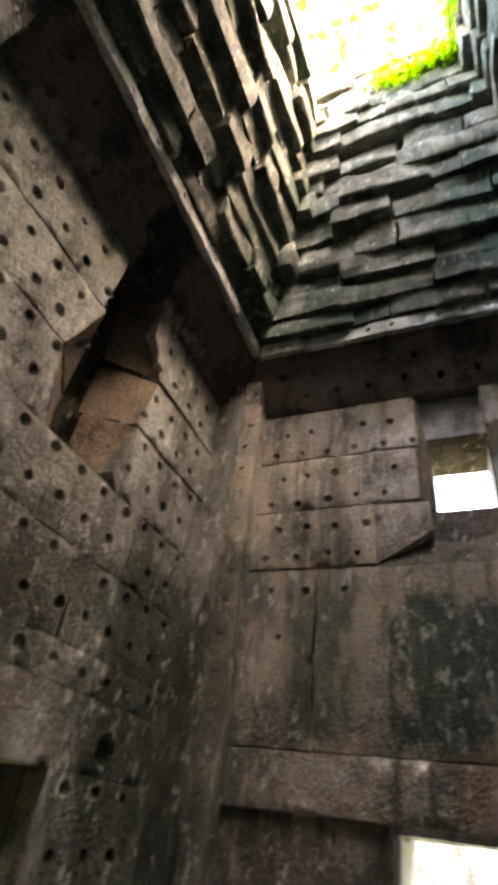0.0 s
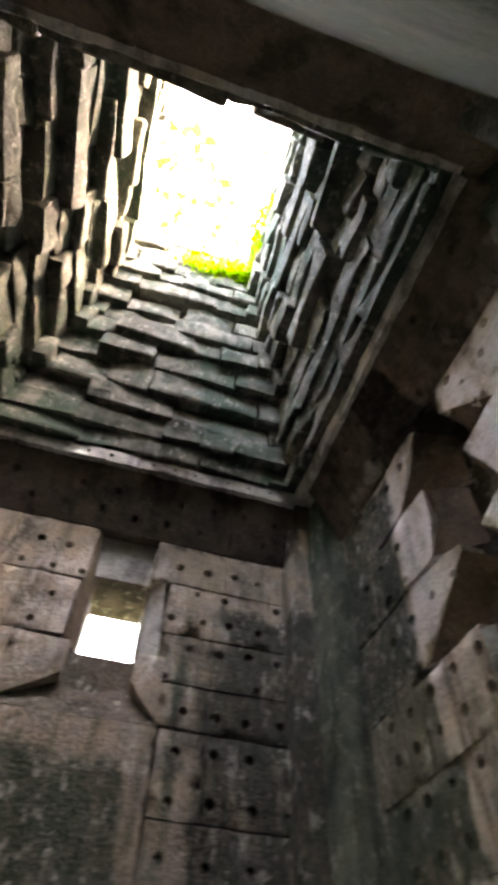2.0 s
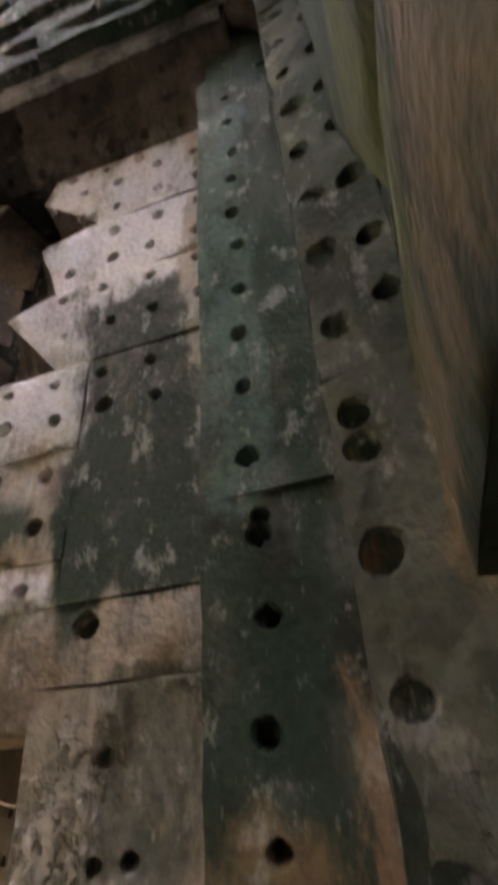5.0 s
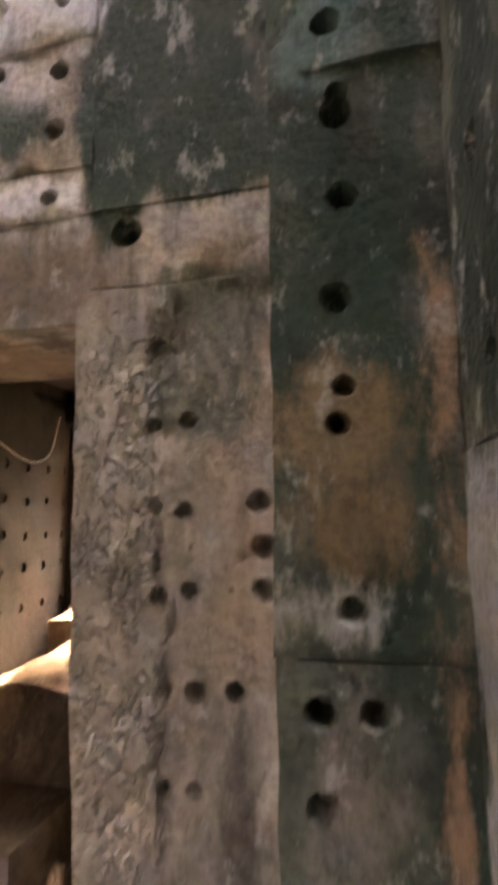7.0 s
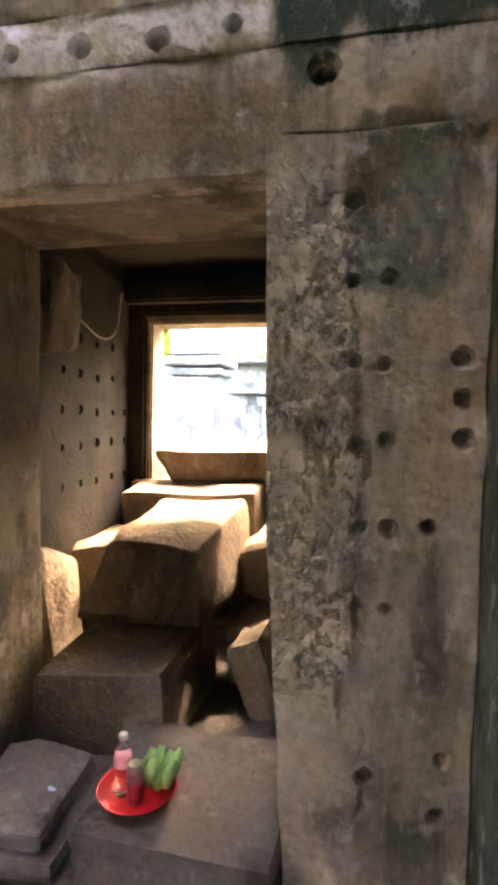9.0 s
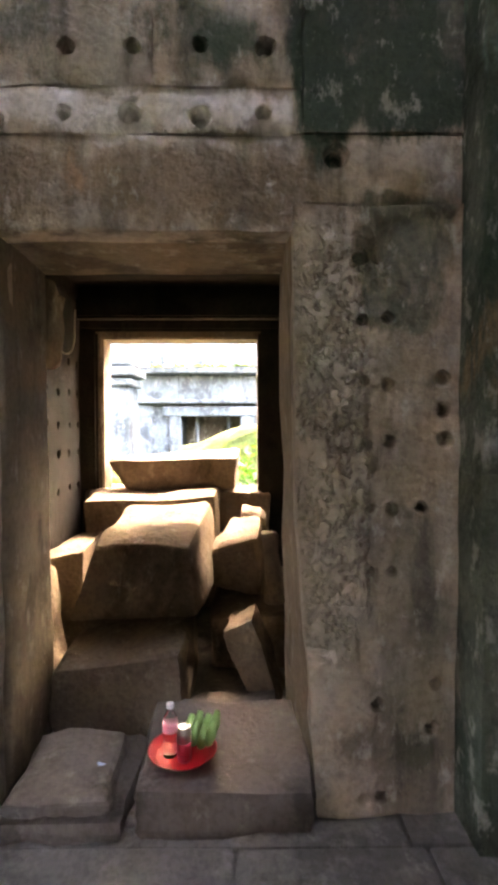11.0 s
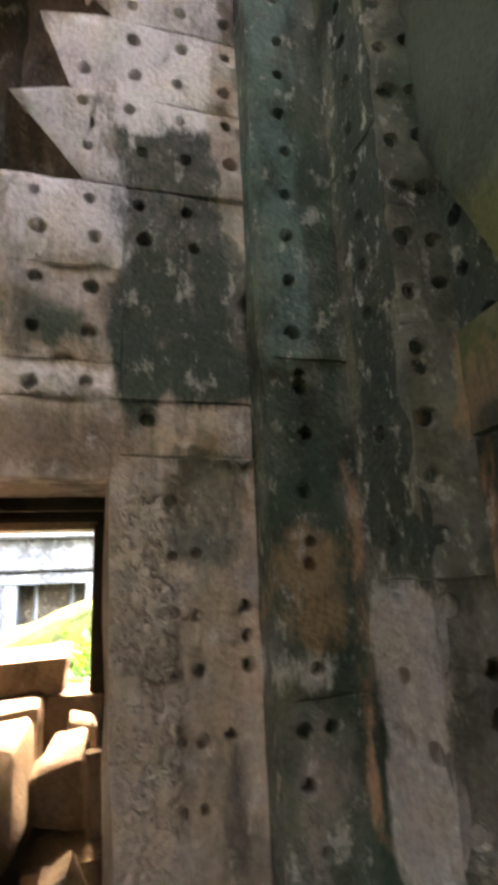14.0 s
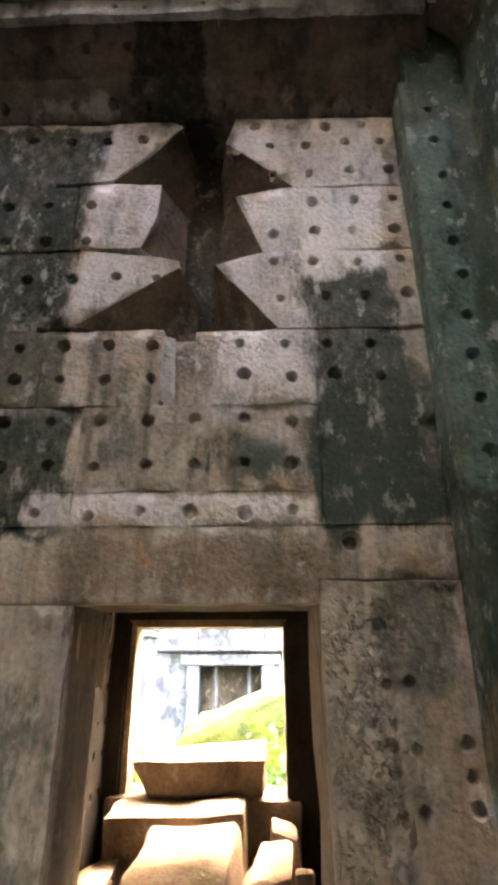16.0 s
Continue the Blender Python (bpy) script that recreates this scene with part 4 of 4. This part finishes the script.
BLOCKS = (
    ("broad worn sandstone block lying across the doorway", hexa(0.0, 0.665, -0.085, 0.50, -0.01, 0.185, (-0.005, -0.015, 0.0, 0.01), 0.012), M_SLAB),
    ("low sandstone slab with rounded edges before the doorway", hexa(-0.465, -0.05, -0.10, 0.31, 0.085, 0.155, (-0.02, 0, 0.045, 0.03), 0.015), M_SLAB),
    ("flat sandstone footing under a slab", hexa(-0.49, -0.01, -0.115, 0.40, -0.01, 0.085, (0, 0, 0, 0), 0.008), M_SLAB),
    ("brown sandstone block at the foot of the pile", hexa(-0.50, 0.13, 0.47, 1.3, 0.0, 0.37, (-0.03, 0.05, 0.06, 0.0), 0.02), M_BLOCK),
    ("large tan sandstone block with a broken face and sunlit top", [(-0.56, 0.98, 0.38), (0.16, 0.84, 0.44), (0.24, 1.75, 0.5), (-0.5, 1.8, 0.45), (-0.47, 1.12, 0.79), (0.10, 0.92, 0.80), (0.17, 1.86, 0.92), (-0.42, 1.87, 0.90)], M_BLOCK),
    ("squared sandstone block with a pale top behind the pile", hexa(-0.80, 0.20, 1.96, 2.38, 0.2, 0.92, (-0.01, 0.03, 0.05, 0.02), 0.01), M_BLOCK),
    ("sandstone block resting on the outer sill", [(-0.56, 2.40, 0.93), (0.33, 2.36, 0.93), (0.33, 2.95, 0.93), (-0.56, 2.95, 0.93), (-0.70, 2.40, 1.17), (0.36, 2.30, 1.22), (0.36, 3.0, 1.25), (-0.70, 3.0, 1.2)], M_BLOCK),
    ("broken sandstone block wedged beside the jamb", [(0.20, 1.45, 0.44), (0.53, 1.42, 0.36), (0.56, 1.95, 0.40), (0.22, 1.98, 0.44), (0.20, 1.47, 0.66), (0.50, 1.44, 0.76), (0.52, 1.95, 0.80), (0.30, 1.95, 0.82)], M_BLOCK),
    ("thin upright sandstone slab standing against the jamb", [(0.555, 1.36, 0.33), (0.66, 1.36, 0.33), (0.66, 1.5, 0.33), (0.56, 1.5, 0.33), (0.50, 1.38, 0.79), (0.62, 1.38, 0.80), (0.63, 1.5, 0.80), (0.52, 1.5, 0.79)], M_BLOCK),
    ("long sandstone block under the loose ones", hexa(0.2, 0.75, 1.15, 2.1, 0.02, 0.40, (-0.06, -0.06, 0, 0)), M_BLOCK),
    ("rounded sandstone block leaning against the jamb", [(0.41, 0.74, 0.05), (0.60, 0.72, 0.03), (0.64, 0.98, 0.03), (0.44, 1.0, 0.05), (0.28, 0.78, 0.40), (0.45, 0.78, 0.47), (0.47, 1.02, 0.48), (0.30, 1.04, 0.42)], M_BLOCK),
    ("upended pale sandstone block beside the pile", [(-0.92, 0.92, 0.0), (-0.61, 0.92, 0.0), (-0.63, 1.3, 0.0), (-0.92, 1.3, 0.0), (-0.92, 1.0, 0.72), (-0.78, 1.0, 0.58), (-0.76, 1.3, 0.6), (-0.92, 1.3, 0.65)], M_BLOCK),
    ("dark sandstone block beside the pile", hexa(-0.92, -0.6, 1.45, 1.92, 0.0, 0.62, (0, 0.05, 0.1, 0), 0.02), M_BLOCK),
    ("small pale broken stone on the pile", hexa(0.34, 0.6, 2.1, 2.4, 0.40, 0.80, (0.02, -0.05, 0, 0.04), 0.04), M_BLOCK),
    ("sill block under the outer doorway", hexa(-0.9, 0.62, 2.40, 2.95, -0.3, 0.93), M_BLOCK),
    ("sandstone block behind the slab", hexa(0.2, 0.57, 0.53, 0.8, 0.0, 0.12), M_SLAB),
)
for k, (label, corners, m) in enumerate(BLOCKS):
    ob = part("stone_block", rough_block(corners, k * 3.7, cuts=3, bevel=0.04, rough=0.04), m)
    tagged(ob, label, "stone block", "fallen blocks in the doorway")

# ---- offering tray ----
TX, TY, TZ = 0.17, 0.10, 0.188


def lathe(profile, segments=28):
    bm = bmesh.new()
    rings = [[bm.verts.new((r * math.cos(math.tau * j / segments), r * math.sin(math.tau * j / segments), z)) for j in range(segments)] for r, z in profile]
    for a, b in zip(rings, rings[1:]):
        for j in range(segments):
            bm.faces.new((a[j], a[(j + 1) % segments], b[(j + 1) % segments], b[j]))
    bm.faces.new(rings[0][::-1])
    bm.faces.new(rings[-1])
    bmesh.ops.recalc_face_normals(bm, faces=bm.faces)
    return bm


tray = tagged(part("tray", lathe(((0.085, 0.0), (0.105, 0.006), (0.128, 0.028), (0.134, 0.03), (0.128, 0.024), (0.105, 0.009), (0.10, 0.008))), M_RED, smooth=True), "round red plastic tray on the worn block", "tray")
tray.location = (TX, TY, TZ)
bottle = tagged(new("bottle"), "small clear plastic water bottle with a pink label", "bottle")
bottle.location = (TX - 0.045, TY - 0.015, TZ + 0.009)
part("body", lathe(((0.024, 0.0), (0.028, 0.006), (0.027, 0.04), (0.029, 0.05), (0.027, 0.06), (0.029, 0.075), (0.029, 0.13), (0.024, 0.155), (0.012, 0.178), (0.011, 0.19))), M_PET, bottle, smooth=True)
part("label_band", lathe(((0.0296, 0.098), (0.0298, 0.10), (0.0298, 0.127), (0.0296, 0.129))), M_LABEL, bottle, smooth=True)
part("cap", lathe(((0.014, 0.186), (0.015, 0.188), (0.015, 0.203), (0.012, 0.205))), M_CAP, bottle, "pale pink screw cap", smooth=True)
can = tagged(new("drink_can"), "slim red and silver drink can on the tray", "can")
can.location = (TX + 0.012, TY - 0.045, TZ + 0.009)
part("body", lathe(((0.022, 0.0), (0.0265, 0.007), (0.0265, 0.06), (0.0265, 0.075))), M_CANRED, can, smooth=True)
part("top", lathe(((0.0266, 0.075), (0.0266, 0.115), (0.022, 0.128), (0.022, 0.131), (0.019, 0.129))), M_CAN, can, "bare silver upper part", smooth=True)
bunch = tagged(new("banana_bunch"), "bunch of small green bananas on the tray", "bananas")
bunch.location = (TX + 0.05, TY + 0.035, TZ + 0.012)
for k in range(8):
    cu = bpy.data.curves.new("banana", "CURVE")
    cu.dimensions, cu.bevel_depth, cu.bevel_resolution, cu.resolution_u = "3D", 1.0, 3, 8
    sp = cu.splines.new("BEZIER")
    sp.bezier_points.add(3)
    row, j = divmod(k, 4)
    u = -0.048 + 0.032 * j + 0.012 * row
    for bp, (out, z, w) in zip(sp.bezier_points, ((0.008, 0.010, 0.010), (-0.026, 0.026, 0.019), (-0.034, 0.060, 0.021), (-0.008, 0.094, 0.010))):
        bp.co = (u * (0.9 + 1.6 * z) + 0.2 * z, out + 0.038 * row, z + 0.012 * (j % 2) * (z > 0.02) + 0.02 * row)
        bp.radius = w
        bp.handle_left_type = bp.handle_right_type = "AUTO"
    tmp = bpy.data.objects.new("tmp", cu)
    me = bpy.data.meshes.new_from_object(tmp)
    bpy.data.objects.remove(tmp)
    me.materials.clear()
    me.materials.append(M_BANANA)
    for p in me.polygons:
        p.use_smooth = True
    new("banana", me).parent = bunch
lid = tagged(part("plastic_disc", lathe(((0.02, 0.0), (0.021, 0.002), (0.021, 0.007), (0.018, 0.009))), M_COIN, smooth=True), "pale blue round plastic disc on the slab", "disc")
lid.location = (-0.14, 0.10, 0.152)

# ---- cable in the vestibule ----
cu = bpy.data.curves.new("cable", "CURVE")
cu.dimensions, cu.bevel_depth = "3D", 0.0045
sp = cu.splines.new("BEZIER")
sp.bezier_points.add(3)
for bp, co in zip(sp.bezier_points, ((-0.92, 1.2, 2.3), (-0.88, 1.5, 2.08), (-0.86, 1.95, 2.0), (-0.9, 2.2, 2.36))):
    bp.co = co
    bp.handle_left_type = bp.handle_right_type = "AUTO"
tmp = bpy.data.objects.new("tmp", cu)
me = bpy.data.meshes.new_from_object(tmp)
bpy.data.objects.remove(tmp)
me.materials.clear()
me.materials.append(M_CABLE)
tagged(new("cable", me), "loose pale cable hanging across the vestibule wall", "cable")

coil = tagged(new("cable_coil"), "dark loops of cable hung on the broken stone head", "cable")
for k in range(3):
    bm = bmesh.new()
    rings = []
    for j in range(22):
        a = math.tau * j / 22
        c = Vector((-0.615 + 0.006 * k, 0.80 - 0.028 * k + 0.035 * math.cos(a), 2.02 + 0.012 * k + 0.085 * math.sin(a)))
        out = Vector((0, math.cos(a), math.sin(a)))
        rings.append([bm.verts.new(c + 0.005 * (math.cos(b) * out + math.sin(b) * Vector((1, 0, 0)))) for b in (0.0, 1.57, 3.14, 4.71)])
    for a, b in zip(rings, rings[1:] + rings[:1]):
        for j in range(4):
            bm.faces.new((a[j], a[(j + 1) % 4], b[(j + 1) % 4], b[j]))
    bmesh.ops.recalc_face_normals(bm, faces=bm.faces)
    part("loop", bm, M_CORE, coil, smooth=True)

# ---- courtyard ----
bm = bmesh.new()
bmesh.ops.create_grid(bm, x_segments=60, y_segments=60, size=300)
for v in bm.verts:
    r = math.hypot(v.co.x, v.co.y)
    v.co.z = -0.45 + (0.25 * noise.noise(v.co * 0.2) if r > 12 else 0)
tagged(part("ground", bm, M_GROUND), "grassy earth of the temple courtyard", "ground", kind="structure")
house = tagged(new("ruined_gallery"), "pale grey sandstone gallery with a dark doorway and tiled roof", "building")
GY = 12.0
for name, b, m in (("wall", (-9, -1.35, GY, GY + 2.5, -0.5, 2.9), M_RUIN), ("wall", (0.35, 6, GY, GY + 2.5, -0.5, 2.9), M_RUIN), ("wall", (-1.35, 0.35, GY, GY + 2.5, 1.75, 2.9), M_RUIN),
                   ("door_frame", (-1.6, -1.28, GY - 0.14, GY + 0.1, -0.5, 1.95), M_RUIN), ("door_frame", (0.28, 0.6, GY - 0.14, GY + 0.1, -0.5, 1.95), M_RUIN), ("door_frame", (-1.75, 0.75, GY - 0.18, GY + 0.1, 1.72, 1.98), M_RUIN),
                   ("cornice", (-2.4, 6, GY - 0.3, GY + 0.1, 2.05, 2.16), M_RUIN), ("cornice", (-2.5, 6, GY - 0.42, GY + 0.2, 2.82, 3.0), M_RUIN),
                   ("window_bar", (-0.95, -0.85, GY + 0.3, GY + 0.4, -0.5, 1.75), M_RUIN), ("window_bar", (-0.1, 0.0, GY + 0.3, GY + 0.4, -0.5, 1.75), M_RUIN)):
    bm = bmesh.new()
    box(bm, *b)
    bmesh.ops.bevel(bm, geom=bm.edges[:], offset=0.03, segments=1, affect="EDGES")
    part(name, bm, m, house)
bm = bmesh.new()
box(bm, -1.4, 0.4, GY + 1.6, GY + 1.7, -0.5, 1.8)
part("doorway_back", bm, M_CORE, house)
bm = bmesh.new()
for j in range(44):
    x = -2.5 + j * 0.2
    for k in range(9):
        a0, a1 = radians(k * 9), radians(9 + k * 9)
        q = [bm.verts.new((x + dx, GY - 0.5 + 2.4 * (1 - math.cos(a)), 3.0 + 2.4 * math.sin(a) + (0.05 if dx == 0.1 else 0))) for a, dx in ((a0, 0), (a0, 0.1), (a1, 0.1), (a1, 0))]
        bm.faces.new(q)
        q = [bm.verts.new((x + dx, GY - 0.5 + 2.4 * (1 - math.cos(a)), 3.0 + 2.4 * math.sin(a) + (0.05 if dx == 0.1 else 0))) for a, dx in ((a0, 0.1), (a0, 0.2), (a1, 0.2), (a1, 0.1))]
        bm.faces.new(q)
part("roof", bm, M_RUIN, house)
# unseen walls on three sides, added to cut low sky light at the doorways
enclosure = setting("wall_sky_block", "unseen grey stone wall added round the court to block low sky", "wall")
for b in ((-10.0, -9.2, -12, 14, -0.5, 3.6), (9.2, 10.0, -12, 14, -0.5, 3.6), (-10.0, 10.0, -12.8, -12.0, -0.5, 3.6)):
    bm = bmesh.new()
    box(bm, *b)
    bmesh.ops.bevel(bm, geom=bm.edges[:], offset=0.06, segments=2, affect="EDGES")
    part("enclosure_wall", bm, M_RUIN, enclosure)
pillar = tagged(new("stone_pillar"), "pale square pillar with moulded capital in the courtyard", "pillar")
for name, b in (("shaft", (-3.0, -2.0, 9.0, 9.9, -0.5, 2.3)), ("capital", (-3.1, -1.92, 8.9, 10.0, 2.3, 2.45)), ("capital", (-3.2, -1.85, 8.8, 10.1, 2.5, 2.68)), ("capital", (-3.05, -1.95, 8.95, 9.95, 2.73, 4.2))):
    bm = bmesh.new()
    box(bm, *b)
    bmesh.ops.bevel(bm, geom=bm.edges[:], offset=0.03, segments=1, affect="EDGES")
    part(name, bm, M_RUIN, pillar)
for label, corners in (("mossy sunlit boulder leaning in the courtyard", [(-1.1, 6.0, 0.3), (0.9, 6.0, 0.2), (0.9, 7.0, 0.3), (-1.1, 7.0, 0.3), (-0.8, 6.1, 0.85), (0.75, 6.0, 1.55), (0.8, 6.8, 1.6), (-0.7, 6.9, 1.1)]),
                       ("mossy sunlit block lying in the courtyard", [(-1.7, 5.6, -0.5), (0.9, 5.5, -0.5), (1.0, 6.6, -0.5), (-1.7, 6.6, -0.5), (-1.6, 5.6, 0.62), (0.9, 5.5, 0.45), (0.9, 6.6, 0.5), (-1.6, 6.6, 0.6)]),
                       ("mossy low stone in the courtyard", [(-2.4, 5.0, -0.5), (-1.1, 4.9, -0.5), (-1.1, 5.6, -0.5), (-2.4, 5.6, -0.5), (-2.2, 5.0, 0.75), (-1.2, 4.9, 0.8), (-1.2, 5.6, 0.82), (-2.2, 5.5, 0.8)])):
    tagged(part("boulder", rough_block(corners, len(label), cuts=3, bevel=0.15, rough=0.17), M_MOSS, smooth=True), label, "boulder", "courtyard boulders")


def leaf_cloud(bm, centre, spread, n, size, seed, droop=0.0):
    r = random.Random(seed)
    for _ in range(n):
        p = Vector(centre) + Vector((r.gauss(0, spread[0]), r.gauss(0, spread[1]), r.gauss(0, spread[2])))
        m = Matrix.Translation(p) @ Euler((r.uniform(0, 6.3), r.uniform(-0.9, 0.9), r.uniform(0, 6.3))).to_matrix().to_4x4()
        s = size * r.uniform(0.6, 1.3)
        pts = ((0, -0.5, 0), (0.36, -0.1, 0.06), (0.28, 0.25, 0.05), (0, 0.6, -0.05), (-0.28, 0.25, 0.05), (-0.36, -0.1, 0.06))
        bm.faces.new([bm.verts.new(m @ (Vector(q) * s)) for q in pts])


# unseen trees, added to screen low sky glow from the vestibule
bm = bmesh.new()
woods = random.Random(31)
for k in range(230):
    a = radians(woods.uniform(-75, 75))
    r = woods.uniform(21, 26)
    leaf_cloud(bm, (r * math.sin(a), r * math.cos(a), woods.uniform(0.5, 19.5)), (1.3, 1.3, 1.3), 70, 0.95, k + 400)
tagged(part("woods", bm, M_TREE), "unseen jungle added behind the gallery to screen the low sky", "trees", kind="stuff")
bm = bmesh.new()
for k in range(44):
    leaf_cloud(bm, (0.5 + rng.gauss(0, 0.28), 3.4 + rng.uniform(0, 1.5), 0.1 + rng.uniform(0, 0.8)), (0.12, 0.12, 0.13), 75, 0.085, k)
tagged(part("shrub", bm, M_GRASS), "bright green weeds growing behind the blocks", "plant", kind="stuff")
vine = tagged(new("vine"), "bright green creeper hanging on the rim of the tower opening", "plant")
bm = bmesh.new()
for k in range(34):
    f = k / 33
    leaf_cloud(bm, (TOP[0] + 0.04 + rng.gauss(0, 0.04), TOP[3] - 0.02 - 0.9 * f, 9.12 + rng.gauss(0, 0.06) + 0.1 * math.sin(9 * f)), (0.06, 0.05, 0.06), 15, 0.075, k + 50)
    leaf_cloud(bm, (TOP[0] + 0.03 + 1.0 * f, TOP[3] - 0.05 + 0.05 * math.sin(7 * f), 9.14 + 0.35 * f + rng.gauss(0, 0.05)), (0.045, 0.04, 0.06), int(13 - 6 * f), 0.07, k + 90)
part("leaves", bm, M_LEAF, vine)
bm = bmesh.new()
for k in range(14):
    box(bm, TOP[0] + 0.06 + 0.07 * k, TOP[0] + 0.135 + 0.07 * k, TOP[3] - 0.075, TOP[3] - 0.06, 9.14 + 0.025 * k, 9.155 + 0.025 * k)
part("stem", bm, M_BARK, vine)
tree = tagged(new("tree"), "tree crown seen through the open top of the tower", "tree")
bm = bmesh.new()
for k in range(40):
    leaf_cloud(bm, (-1.9 + rng.gauss(0, 1.0), -2.5 + rng.gauss(0, 1.0), 17.5 + rng.gauss(0, 0.8)), (0.3, 0.3, 0.2), 6, 0.30, k + 200)
part("crown", bm, M_TREE, tree)
bm = bmesh.new()
for a, b, r in (((-7, -5, -0.4), (-6.4, -4.4, 9), 0.3), ((-6.4, -4.4, 9), (-4.5, -3.0, 17.5), 0.2), ((-4.5, -3.0, 17.5), (-1.6, -2.2, 18.2), 0.07), ((-5.2, -3.5, 14), (-2.2, -3.6, 17.5), 0.06)):
    d = Vector(b) - Vector(a)
    bmesh.ops.create_cone(bm, cap_ends=True, segments=10, radius1=r, radius2=r * 0.65, depth=d.length, matrix=Matrix.Translation((Vector(a) + Vector(b)) / 2) @ d.to_track_quat("Z", "Y").to_matrix().to_4x4())
part("trunk", bm, M_BARK, tree)
